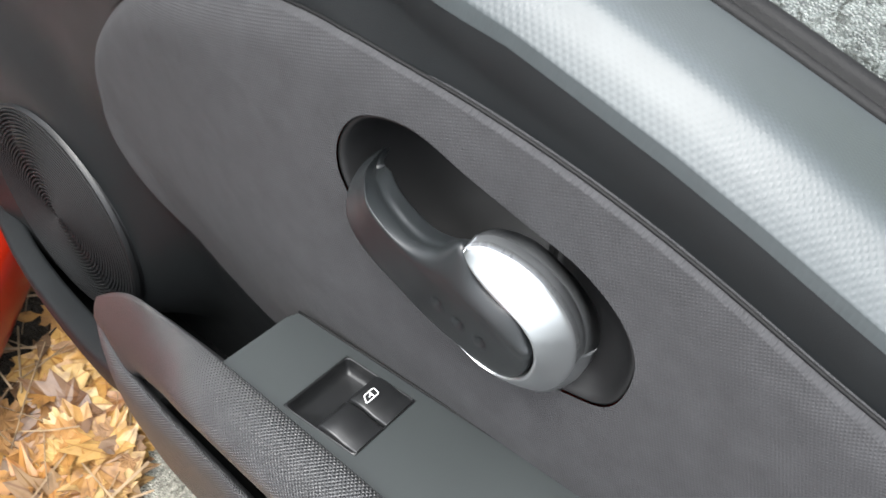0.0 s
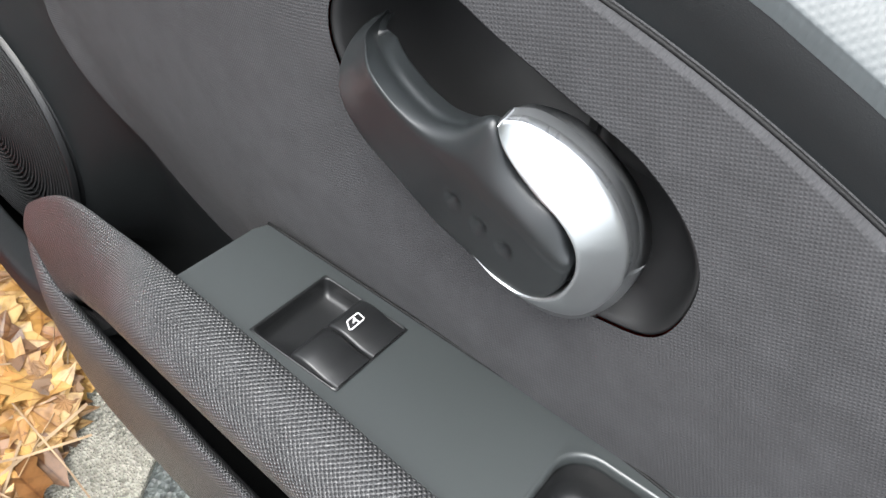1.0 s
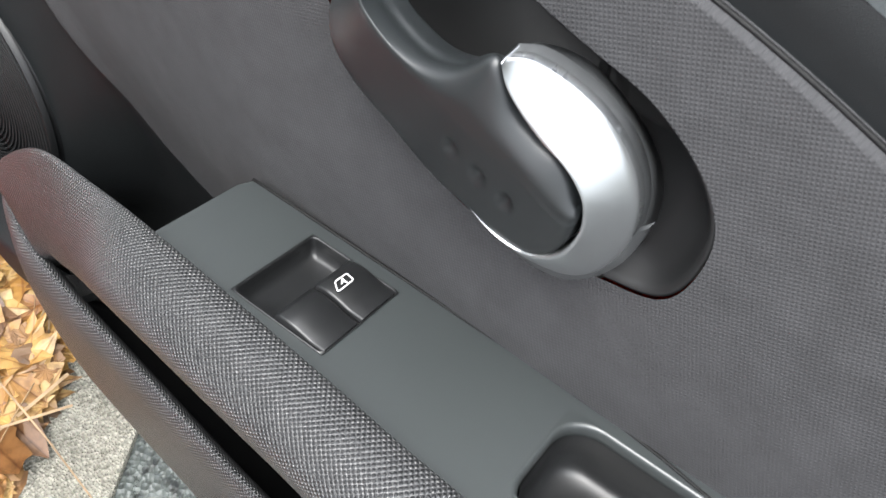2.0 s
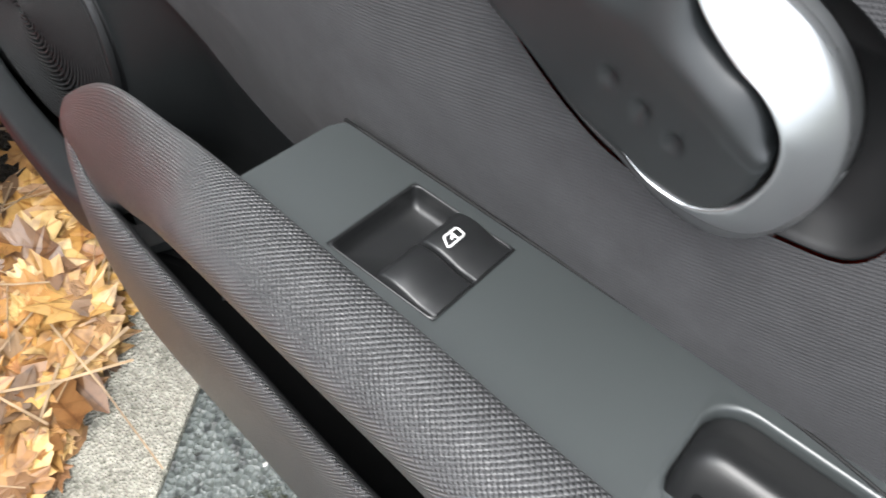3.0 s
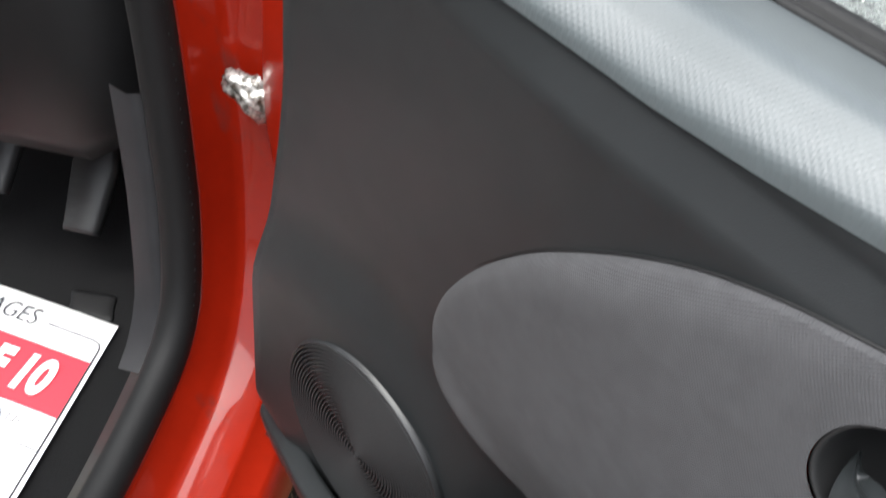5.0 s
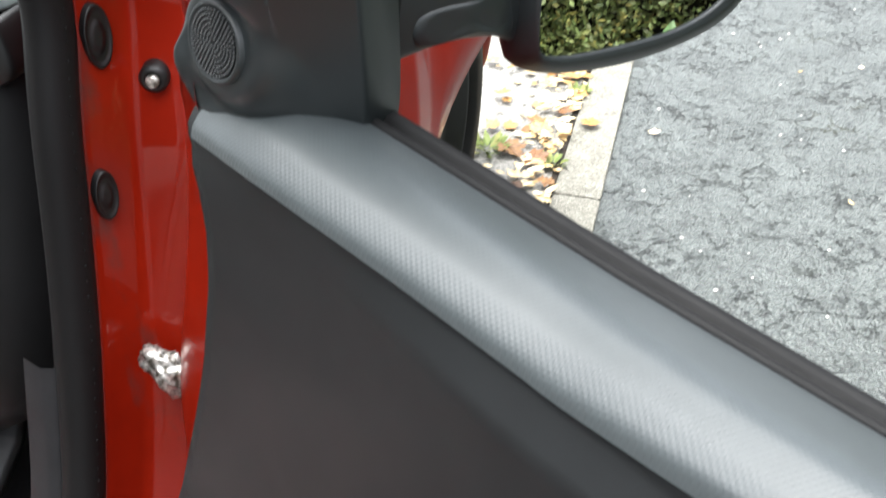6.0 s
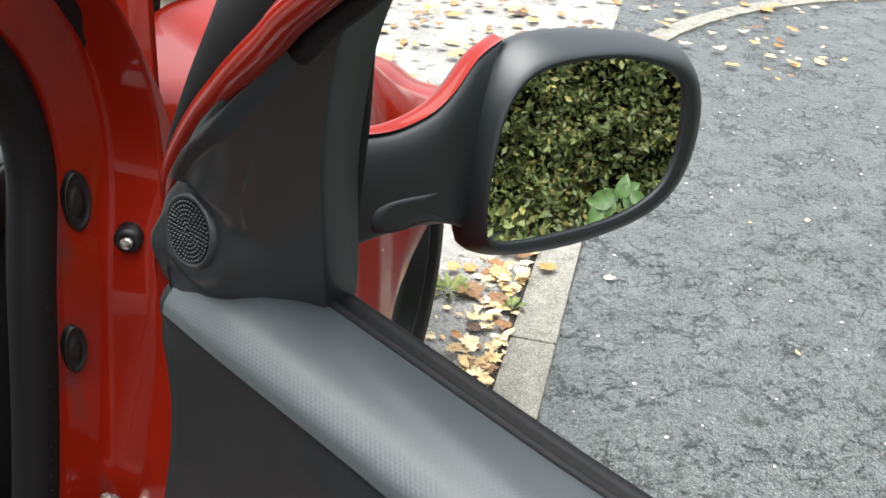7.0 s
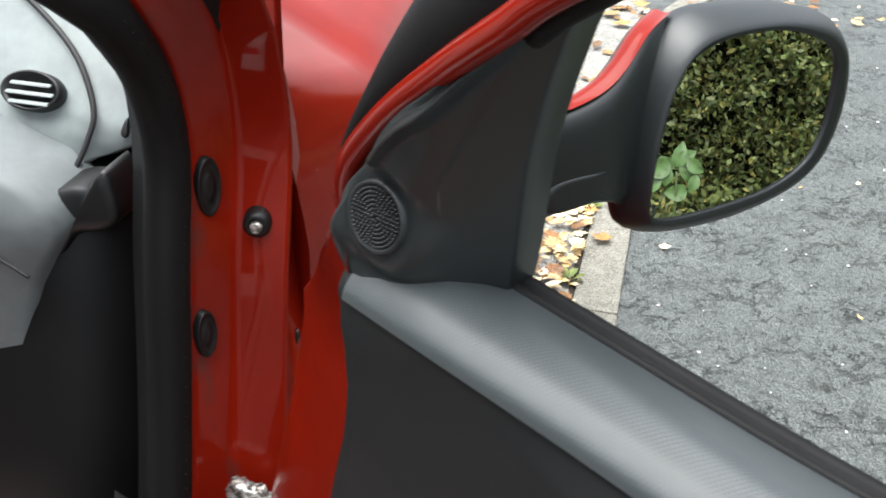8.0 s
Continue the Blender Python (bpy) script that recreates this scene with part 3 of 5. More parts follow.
LIP = catmull([(-0.018, 0.05, 0.322), (-0.019, 0.022, 0.325), (-0.012, 0.004, 0.329), (0.004, -0.006, 0.335), (0.06, -0.026, 0.362), (0.13, -0.05, 0.388), (0.2, -0.067, 0.415), (0.3, -0.088, 0.475), (0.35, -0.094, 0.515)], 44)
rows = []
for p in LIP:
    sec = [(0.013, -0.06), (0.0125, -0.006), (0.012, 0.0015), (0.009, 0.0042), (0.0, 0.0048), (-0.008, 0.004), (-0.0115, 0.0005), (-0.012, -0.008), (-0.009, -0.06), (0.008, -0.1), (0.04, -0.13)]
    rows.append(catmull([p + Vector((0, a, b)) for a, b in sec], 24))
part("pocket_lip", skin(rows), TRIM, door, "dark plastic lip of the door pocket")
rows = []
for p in LIP + [Vector((x, -0.1 - 0.05 * (x - 0.35), 0.46 + 0.02 * (x - 0.35))) for x in (0.4, 0.55, 0.8, 1.02)]:
    rows.append([p + Vector((0, 0.006, -0.04)), p + Vector((0, 0.012, -0.1)), Vector((p.x, -0.01, 0.27)), Vector((p.x, 0.09, 0.265)), Vector((p.x, 0.16, 0.265))])
part("pocket_floor", skin(rows), RUBBER, door, "black floor of the door pocket")

# speaker grille with round ribs
SC, SN = SPEAKER + SPEAKER_FACE * 0.004, SPEAKER_FACE
sa = SN.cross(Vector((0, 0, 1))).normalized()
sb = SN.cross(sa)


def around(c, a, b, n, r, h, sides):
    return [c + (a * math.cos(q) + b * math.sin(q)) * r + n * h for q in (2 * math.pi * j / sides for j in range(sides))]


grille = part("speaker_grille", disc([(0.104, -0.02), (0.104, -0.001), (0.07, 0.0005), (0.001, 0.001)], SC, sa, sb, SN, 64), BLACK, door, "round dark speaker grille of fine ribs")
rows = []
bm = bmesh.new()
for k in range(28):
    r = 0.1015 - 0.0036 * k
    crown = 0.0015 + 0.004 * (1 - (r / 0.104) ** 2)
    n = max(12, int(r * 2 * math.pi / 0.004))
    ring = []
    for j in range(n):
        q = 2 * math.pi * j / n
        up = crown + (0.0002 if j % 2 else 0.0)
        ring.append([bm.verts.new(SC + (sa * math.cos(q) + sb * math.sin(q)) * rr + SN * h) for rr, h in ((r + 0.0007, up - 0.003), (r + 0.0007, up), (r - 0.0007, up), (r - 0.0007, up - 0.003))])
    for j in range(n):
        for c in range(3):
            bm.faces.new((ring[j][c], ring[j][c + 1], ring[(j + 1) % n][c + 1], ring[(j + 1) % n][c]))
part("grille_ribs", bm, GRILLE, door, smooth=False)
rows = [around(SC, sa, sb, SN, r, h, 96) for r, h in ((0.1032, -0.01), (0.1032, 0.0002), (0.1038, 0.0007), (0.1048, 0.0), (0.1062, -0.004))]
part("speaker_surround", skin(rows, False, True), BLACK, door)

# belt seal, glass, window frame, sail panel with the tweeter
rows = []
for i in range(30):
    x = 0.17 + 0.95 * i / 29
    zb = belt_z(x)
    rows.append([Vector((x, y, zb + z)) for y, z in ((0.119, -0.02), (0.1195, 0.002), (0.123, 0.005), (0.127, 0.002), (0.1285, -0.004), (0.1315, -0.004), (0.133, 0.001), (0.14, 0.003), (0.148, -0.004), (0.15, -0.03))])
part("belt_seal", skin(rows), RUBBER, door, "black rubber window belt seal")
def sail_y(x, z):
    return 0.108 + 0.6 * (x - 0.172) - 0.42 * (z - 0.996)


TC, TN = Vector((0.105, 0.0655, 1.036)), Vector((-0.04, -1, 0.15)).normalized()
ta = TN.cross(Vector((0, 0, 1))).normalized()
tb = TN.cross(ta)
SAIL = [(0.052, 0.094, 0.966), (0.075, 0.083, 0.955), (0.11, 0.075, 0.953), (0.15, 0.097, 0.965)] + [(x, sail_y(x, z), z) for x, z in ((0.174, 0.98), (0.206, 1.104), (0.232, 1.18), (0.252, 1.226), (0.213, 1.194), (0.167, 1.146))] + [(0.133, 0.055, 1.12), (0.108, 0.065, 1.094), (0.09, 0.074, 1.068), (0.067, 0.082, 1.04), (0.047, 0.088, 1.005)]
ring = even(curve(*SAIL), 96, True)
c = Vector((0.155, sail_y(0.155, 1.075), 1.075))


def smooth(f):
    f = max(0.0, min(1.0, f))
    return f * f * (3 - 2 * f)


def boss(p):
    """The sail swells into a flat-topped boss round the tweeter."""
    d = p - TC
    r, q = math.hypot(d.x, d.z), math.atan2(d.z, d.x)
    reach = 0.046 + 0.014 * max(0.0, math.cos(q + 0.6)) ** 2
    w = smooth((reach - r) / (reach - 0.027))
    flat = TC.y + 0.0015 - (TN.x * d.x + TN.z * d.z) / TN.y
    return Vector((p.x, p.y + (flat - p.y) * w, p.z))


rows = [[p + Vector((-0.058, 0.075, -0.012)) for p in ring], [p + Vector((0, 0.03, 0)) for p in ring], [p + Vector((0, 0.003, 0)) for p in ring], ring]
for i in range(44):
    s = 0.985 - 0.975 * i / 43
    row = []
    for p in ring:
        q = c.lerp(p, s)
        q.y = sail_y(q.x, q.z) + (p.y - sail_y(p.x, p.z)) * s ** 2.5
        side = smooth((float(np.interp(p.z, (0.965, 0.98, 1.104, 1.18, 1.226), (0.15, 0.174, 0.206, 0.232, 0.252))) - p.x) / 0.03)
        row.append(boss(q + Vector((0, -0.001 - side * (0.009 * smooth((0.9 - s) / 0.09) - 0.0105 * smooth((0.8 - s) / 0.16)), 0))))
    rows.append(row)
bm = skin(rows, False, True)
bm.verts.ensure_lookup_table()
cap(bm, list(bm.verts)[-96:])
part("sail_panel", bm, HOUSING, door, "black triangular sail panel holding a tweeter")
tweeter = part("tweeter", disc([(0.026, -0.006), (0.0248, 0.0012), (0.0236, 0.0022), (0.0222, 0.0022), (0.021, 0.0004), (0.001, 0.0012)], TC, ta, tb, TN), HOUSING, door, "round black tweeter with a dotted grille")
for k in range(1, 8):
    bm = bmesh.new()
    r = 0.0028 * k
    for j in range(6 * k):
        q = 2 * math.pi * j / (6 * k)
        bmesh.ops.create_cube(bm, size=0.0017, matrix=Matrix.Translation(TC + (ta * math.cos(q) + tb * math.sin(q)) * r + TN * 0.0016))
    part("grille_dots", bm, HANDLE, tweeter)
FRAME = catmull([(0.05, 0.14, 0.93), (0.04, 0.115, 0.985), (0.056, 0.092, 1.045), (0.108, 0.07, 1.104), (0.174, 0.046, 1.159), (0.221, 0.032, 1.195), (0.262, 0.02, 1.226), (0.4, -0.02, 1.31), (0.6, -0.05, 1.37), (1.05, -0.06, 1.38)], 50)
part("window_frame", tube(FRAME, 0.0095, 12, (0, 1, 0)), RED, door, "red painted window frame")
part("frame_foot", skin([[p + Vector((0.012, 0.0, -0.004)), p + Vector((-0.004, -0.004, 0.0)), p + Vector((-0.02, 0.004, -0.004)), p + Vector((-0.045, 0.035, -0.012))] for p in FRAME[:9]]), RED, door, "red painted foot of the window frame")
rows = []
for k, p in enumerate(FRAME[9:44]):
    w = 0.002 + 0.046 * min(1.0, k / 13)
    out = Vector((-0.66, 0.22, 0.72))
    rows.append(catmull([p + Vector((0, 0.004, 0)), p + out * (0.009 + 0.25 * w) + Vector((0, -0.004, 0)), p + out * (0.009 + 0.7 * w) + Vector((0, 0.004, 0)), p + out * (0.009 + w) + Vector((0, 0.02, 0)), p + out * (0.006 + w) + Vector((0, 0.04, 0)), p + Vector((0, 0.04, 0))], 14))
part("frame_weatherstrip", skin(rows), RUBBER, door, "black rubber weatherstrip along the window frame")
part("frame_seal", tube([p + Vector((0.006, 0.016, -0.007)) for p in FRAME[27:]], 0.007, 10, (0, 1, 0)), RUBBER, door, "black rubber frame seal")
CHANNEL = curve((0.152, 0.150, 0.930), (0.151, 0.153, 0.964), (0.149, 0.156, 1.009), (0.173, 0.142, 1.109), (0.201, 0.116, 1.192), (0.232, 0.088, 1.257))
part("window_channel", tube(CHANNEL, 0.0115, 12, (0, 1, 0)), RUBBER, door)

# hinge end of the door: bare painted metal past the trim's edge
rows = []
for z in np.linspace(0.23, 1.01, 40):
    x = edge_x(min(z, 0.98))
    a = 0.02 + 0.11 * max(0.0, min(1.0, (1.0 - z) / 0.11))
    rows.append(catmull([Vector((x + 0.004, 0.066, z)), Vector((x - 0.006, 0.072, z)), Vector((x - 0.2 * a, 0.076 + 0.1 * a, z)), Vector((x - 0.5 * a, 0.07 + 0.28 * a, z)), Vector((x - 0.93 * a, 0.066 + 0.5 * a, z)), Vector((x - a, 0.075 + 0.52 * a, z)), Vector((x - a, 0.19, z))], 18))
part("door_end", skin(rows), RED, door, "red painted hinge end of the door")

# wing mirror on the door
GN = Vector((0.954, -0.3, 0.05)).normalized()
GA = Vector((0.3, 0.954, 0.0)).normalized()
GC = Vector((0.221, 0.363, 1.055))


def on_mirror(a, z, n=0.0):
    return GC + GA * 1.13 * a + Vector((0, 0, z)) + GN * n


GLASS_RING = [(-0.088, -0.055), (-0.087, -0.01), (-0.077, 0.04), (-0.052, 0.06), (0.0, 0.062), (0.045, 0.05), (0.072, 0.033), (0.08, 0.008), (0.08, -0.034), (0.066, -0.062), (0.025, -0.077), (-0.045, -0.077), (-0.081, -0.07)]
HOUSE_RING = [(-0.101, -0.06), (-0.103, -0.01), (-0.094, 0.045), (-0.066, 0.079), (-0.02, 0.082), (0.045, 0.07), (0.09, 0.048), (0.114, 0.002), (0.112, -0.052), (0.083, -0.09), (0.018, -0.103), (-0.05, -0.098), (-0.092, -0.083)]
gring = even([on_mirror(a, z, 0.002) for a, z in GLASS_RING], 72, True)
hring = [Vector((a * (1.06 if a > 0 else 0.95), z * (1.03 if z < 0 else 0.98), 0)) for a, z in HOUSE_RING]
hring = even(hring, 72, True)
rows = [[p - GN * 0.004 for p in gring], [p + GN * 0.002 for p in gring]]
g2 = even([Vector((a, z, 0)) for a, z in GLASS_RING], 72, True)
for s, n in ((0.06, 0.004), (0.14, 0.006), (0.24, 0.0055), (0.42, 0.002), (0.62, -0.004), (0.82, -0.012), (0.95, -0.019), (1.0, -0.025)):
    rows.append([on_mirror(*(g.lerp(h, s)).xy, n) for g, h in zip(g2, hring)])
for s, n in ((0.995, -0.03), (0.96, -0.038), (0.9, -0.038)):
    rows.append([on_mirror(h.x * s, h.y * s, n) for h in hring])
mirror = part("wing_mirror", skin(rows, False, True), HOUSING, door, "black wing mirror housing with a red cap")
bm = bmesh.new()
cap(bm, [bm.verts.new(p) for p in gring])
part("mirror_glass", bm, MIRROR, door, "mirror glass reflecting a hedge", smooth=False)
ARM_T = catmull([(0.135, 0.15, 1.083), (0.149, 0.177, 1.082), (0.161, 0.201, 1.083), (0.172, 0.225, 1.092), (0.177, 0.243, 1.105), (0.178, 0.268, 1.125), (0.176, 0.3, 1.132)], 24)
ARM_B = catmull([(0.135, 0.15, 0.985), (0.15, 0.178, 0.997), (0.165, 0.21, 1.004), (0.178, 0.239, 1.003), (0.178, 0.258, 0.994), (0.178, 0.275, 0.985), (0.176, 0.3, 0.979)], 24)
rows = []
for a, b in zip(ARM_T, ARM_B):
    c, h = a.lerp(b, 0.5), (a - b) * 0.5
    rows.append([c + h * math.copysign(abs(math.sin(q)) ** 0.5, math.sin(q)) + GN * 0.017 * math.copysign(abs(math.cos(q)) ** 0.6, math.cos(q)) - GN * 0.015 for q in (2 * math.pi * j / 24 for j in range(24))])
part("mirror_arm", skin(rows, False, True), HOUSING, door)
pan = [ARM_B[k].lerp(ARM_T[k], f) + GN * 0.0025 for k, f in ((5, 0.1), (5, 0.36), (10, 0.38), (15, 0.36), (16, 0.2), (15, 0.08), (10, 0.06))]
part("arm_panel", slab(even(pan, 48, True), 0.012, GN, 0.002, 5, 0.003), HOUSING, door, "raised panel moulded in the mirror arm")
capr = []
for f, n in ((0.985, -0.026), (0.988, -0.03), (0.965, -0.042), (0.88, -0.058), (0.64, -0.07), (0.32, -0.076), (0.02, -0.077)):
    capr.append([on_mirror(h.x * f * (0.88 if h.x < 0 else 0.98), h.y * f * (0.84 if h.y < 0 else 0.96), n) for h in hring])
part("mirror_cap", skin(capr, False, True), RED, door, "glossy red mirror cap")
rows = []
for k, (a, b) in enumerate(zip(ARM_T, ARM_B)):
    up = 0.002 + 0.006 * min(1.0, k / 12) if k < 15 else 0.008 - 0.0085 * ((k - 14) / 9) ** 1.3
    up *= 0.5
    rows.append(catmull([a - GN * 0.003 + Vector((0, 0, 0.0012)), a - GN * 0.007 + Vector((0, 0, up * 0.55)), a - GN * 0.013 + Vector((0, 0, up)), a - GN * 0.02 + Vector((0, 0, up * 0.4)), a - GN * 0.027 + Vector((0, 0, -0.008)), a - GN * 0.034 + Vector((0, 0, -0.026)), b.lerp(a, 0.4) - GN * 0.04, b - GN * 0.036], 20))
part("arm_cap", skin(rows), RED, door, "glossy red cover along the mirror arm")

# ---- the car body ----
OPENING = [Vector((v, z, 0)) for v, z in ((-1.2, 1.42), (-0.6, 1.42), (-0.25, 1.395), (-0.05, 1.31), (0.075, 1.205), (0.165, 1.11), (0.212, 1.05), (0.233, 0.99), (0.235, 0.94), (0.226, 0.9), (0.212, 0.84), (0.197, 0.75), (0.18, 0.66), (0.16, 0.575), (0.125, 0.455), (0.067, 0.355), (-0.04, 0.315), (-0.3, 0.3), (-1.1, 0.3))]
opening = even(OPENING, 110)


def frame_at(i):
    a, b = opening[max(i - 1, 0)], opening[min(i + 1, len(opening) - 1)]
    t = (b - a).normalized()
    return opening[i], Vector((-t.y, t.x, 0))


def sweep(section, closed=False):
    rows = []
    for i in range(len(opening)):
        p, n = frame_at(i)
        if n.x < 0 and n.y > 0:
            n = -n
        n = n if (n.x > 0.2 or n.y < 0 or p.y > 1.0) else -n
        n = n if p.y < 1.0 or n.y > 0 else -n
        w = max(0.0, min(1.0, (p.y - 0.62) / 0.2))
        reach = float(np.interp(p.y, (0.62, 0.82, 0.9, 1.0, 1.08, 1.2), (0.2, 0.13, 0.14, 0.088, 0.062, 0.056)))
        row = []
        for u, d in section:
            if d > 0.066:
                u += (-0.058 - u) * w
            if d > 0.05:
                d = 0.05 + (d - 0.05) * (reach - 0.05) / 0.15
            row.append(car(u - 0.7 * max(0.0, p.y - 1.12), p.x + n.x * d, p.y + n.y * d))
        rows.append(row)
    return skin(rows, False, closed)


part("door_aperture", sweep([(-0.14, 0.0), (-0.118, 0.0), (-0.114, 0.003), (-0.112, 0.008), (-0.099, 0.042), (-0.093, 0.05), (-0.086, 0.053), (-0.045, 0.06), (-0.04, 0.064), (-0.036, 0.078), (-0.016, 0.084), (-0.01, 0.09), (-0.006, 0.105), (-0.004, 0.15), (-0.02, 0.2)]), SMUDGED, body, "red painted pillar and sill")
part("door_seal", sweep([(-0.131 + 0.021 * math.cos(q), -0.017 + 0.022 * math.sin(q)) for q in (2 * math.pi * j / 12 for j in range(12))], True), RUBBER, body, "black rubber door seal")
bm = bmesh.new()
for i in range(30, 108):
    for f in (0.0, 0.5):
        p, n = frame_at(i)
        q = opening[min(i + 1, len(opening) - 1)]
        at = p.lerp(q, f)
        if 0.36 < at.y < 1.2:
            c = car(-0.1105 - 0.7 * max(0.0, at.y - 1.12), at.x - abs(n.x) * 0.024, at.y - n.y * (0.024 if n.x > 0 else -0.024))
            bmesh.ops.create_cube(bm, size=0.0016, matrix=Matrix.Translation(c))
part("seal_stitches", bm, RUBBER, body, "fine stitch marks along the door seal")
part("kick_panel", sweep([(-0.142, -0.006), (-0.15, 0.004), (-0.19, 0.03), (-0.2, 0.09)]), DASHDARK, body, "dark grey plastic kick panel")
rows = []
for i in range(len(opening)):
    p, n = frame_at(i)
    if 0.27 < p.y < 0.62 and p.x > 0:
        w = min(1.0, max(0.02, (p.y - 0.28) / 0.14), max(0.02, p.x / 0.12))
        rows.append([car(u, p.x - d * w, p.y) for u, d in ((-0.142, -0.01), (-0.146, 0.014), (-0.152, 0.026), (-0.165, 0.03), (-0.19, 0.02))])
part("sill_trim", skin(rows), SILLTRIM, body, "grey plastic trim beside the footwell")
bm = bmesh.new()
floor_rows = [[car(u, v, z) for u in np.linspace(-1.3, -0.14, 12)] for v, z in ((-1.0, 0.2), (-0.5, 0.2), (0.0, 0.2), (0.25, 0.2), (0.42, 0.25), (0.62, 0.5), (0.66, 0.9))]
part("carpet", skin(floor_rows), CARPET, body, "black carpeted footwell")
pad = even([Vector(p) for p in ((-0.419, -0.02, 0.204), (-0.393, -0.003, 0.204), (-0.367, 0.012, 0.204), (-0.351, -0.002, 0.204), (-0.336, -0.017, 0.204), (-0.363, -0.031, 0.204), (-0.39, -0.045, 0.204), (-0.405, -0.033, 0.204))], 40, True)
part("heel_pad", slab(pad, 0.006, (0, 0, 1), 0.001, 4, 0.002), DASHDARK, body, "worn dark grey heel pad set in the carpet")
for u, z0 in ((-0.367, 0.285), (-0.485, 0.33)):
    rows = []
    for k in range(25):
        s = k / 24 * 1.7
        w = (0.024 + 0.008 * s) if s < 1 else 0.032 - 0.025 * (s - 1)
        rib = 0.0018 if k % 2 and s < 0.9 else 0.0
        c = (u, 0.2 + 0.07 * s, z0 + 0.055 * s)
        n = (-0.62, 0.78)
        rows.append([car(c[0] + a * w, c[1] + n[0] * (b + (rib if b > 0.004 else 0)), c[2] + n[1] * (b + (rib if b > 0.004 else 0))) for a, b in ((-1, -0.012), (-1, 0), (-0.85, 0.006), (0.85, 0.006), (1, 0), (1, -0.012))])
    bm = skin(rows, False, True)
    bm.verts.ensure_lookup_table()
    cap(bm, list(bm.verts)[:6])
    part("pedal", bm, DASHLOW, body, "worn grey ribbed rubber foot pedal")


def dash_piece(section, u0, u1, mat, name, label="", round_end=0.06):
    rows = []
    for k in range(14):
        s = k / 13
        u = u1 - (u1 - u0) * s
        inset = round_end * max(0, 1 - (u1 - u) / round_end) ** 2 if round_end else 0
        c = sum((Vector((v, z, 0)) for v, z in section), Vector()) / len(section)
        row = []
        for v, z in section:
            d = Vector((v, z, 0)) - c
            q = c + d * max(0.0, 1 - inset / max(d.length, 0.05))
            row.append(car(u, q.x, q.y))
        rows.append(row)
    bm = skin(rows, False, True)
    bm.verts.ensure_lookup_table()
    cap(bm, list(bm.verts)[:len(section)])
    return part(name, bm, mat, body, label)


DASH = [(-0.229, 0.9), (-0.231, 0.95), (-0.238, 0.995), (-0.261, 1.055), (-0.31, 1.12), (-0.4, 1.17), (-0.6, 1.2), (-1.2, 1.2), (-1.25, 0.95), (-1.2, 0.8), (-0.5, 0.78), (-0.36, 0.78), (-0.325, 0.82), (-0.29, 0.872), (-0.25, 0.89)]
def lean(u, v, z):
    """The dashboard's face leans forward towards the windscreen."""
    return car(u, v + 0.55 * (z - 0.9), z)


ring = even([lean(u, 0.335, z) for u, z in DASH], 120, True)
part("dashboard", slab(ring, 0.3, -AHEAD, 0.012, 6, 0.008), GREY, body, "pale grey rounded dashboard end")
SEAM = catmull([lean(u, 0.3235, z) for u, z in ((-0.5, 1.08), (-0.42, 1.056), (-0.356, 1.022), (-0.302, 0.981), (-0.274, 0.935), (-0.276, 0.905), (-0.288, 0.872))], 34)
part("dash_seam", tube(SEAM, 0.0032, 8, AHEAD), DASHLOW, body)
vent = part("air_vent", disc([(0.034, -0.01), (0.034, 0.004), (0.03, 0.006), (0.028, -0.002), (0.0005, -0.003)], lean(-0.342, 0.318, 0.945), RIGHT, (AHEAD * 0.55 + Vector((0, 0, 1))).normalized() * 0.62, (AHEAD * -1 + Vector((0, 0, 0.55))).normalized()), BLACK, body, "oval dashboard air vent")
for k in range(3):
    bm = bmesh.new()
    h = 0.945 - 0.0105 + 0.0085 * k
    w = 0.027 - 0.004 * abs(k - 1)
    box(bm, (-0.342 - w, 0.311, h), (-0.342 + w, 0.316, h + 0.0026), lean)
    part("vent_slat", bevelled(bm, 0.0008, 1), GREY, vent, smooth=False)
part("dash_clip", slab(even([lean(u, 0.322, z) for u, z in ((-0.239, 0.913), (-0.233, 0.913), (-0.235, 0.93), (-0.24, 0.92))], 16, True), 0.006, -AHEAD, 0.001, 3, 0.001), BLACK, body, "small dark trim clip")
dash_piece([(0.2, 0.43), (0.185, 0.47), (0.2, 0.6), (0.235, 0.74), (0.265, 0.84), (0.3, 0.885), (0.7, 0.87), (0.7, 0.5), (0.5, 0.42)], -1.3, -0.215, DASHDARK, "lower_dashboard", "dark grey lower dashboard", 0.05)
COVER = [(-0.257, 0.853), (-0.283, 0.88), (-0.315, 0.899), (-0.45, 0.93), (-0.9, 0.93), (-0.9, 0.5), (-0.45, 0.5), (-0.385, 0.56), (-0.328, 0.648), (-0.307, 0.746), (-0.287, 0.803)]
part("column_cover", slab(even([car(u, 0.23, z) for u, z in COVER], 70, True), 0.1, -AHEAD, 0.02, 5, 0.01), COVER_SHADED, body, "grey steering column cover, cabin shade in its darker tone")
part("cover_seam", tube(catmull([car(u, 0.211, z) for u, z in ((-0.288, 0.806), (-0.31, 0.818), (-0.35, 0.836), (-0.5, 0.87))], 16), 0.002, 6, AHEAD), DASHLOW, body)
BRACKET = [(-0.262, 0.884), (-0.24, 0.888), (-0.222, 0.907), (-0.212, 0.86), (-0.23, 0.84), (-0.262, 0.83), (-0.288, 0.802), (-0.3, 0.84), (-0.285, 0.872)]
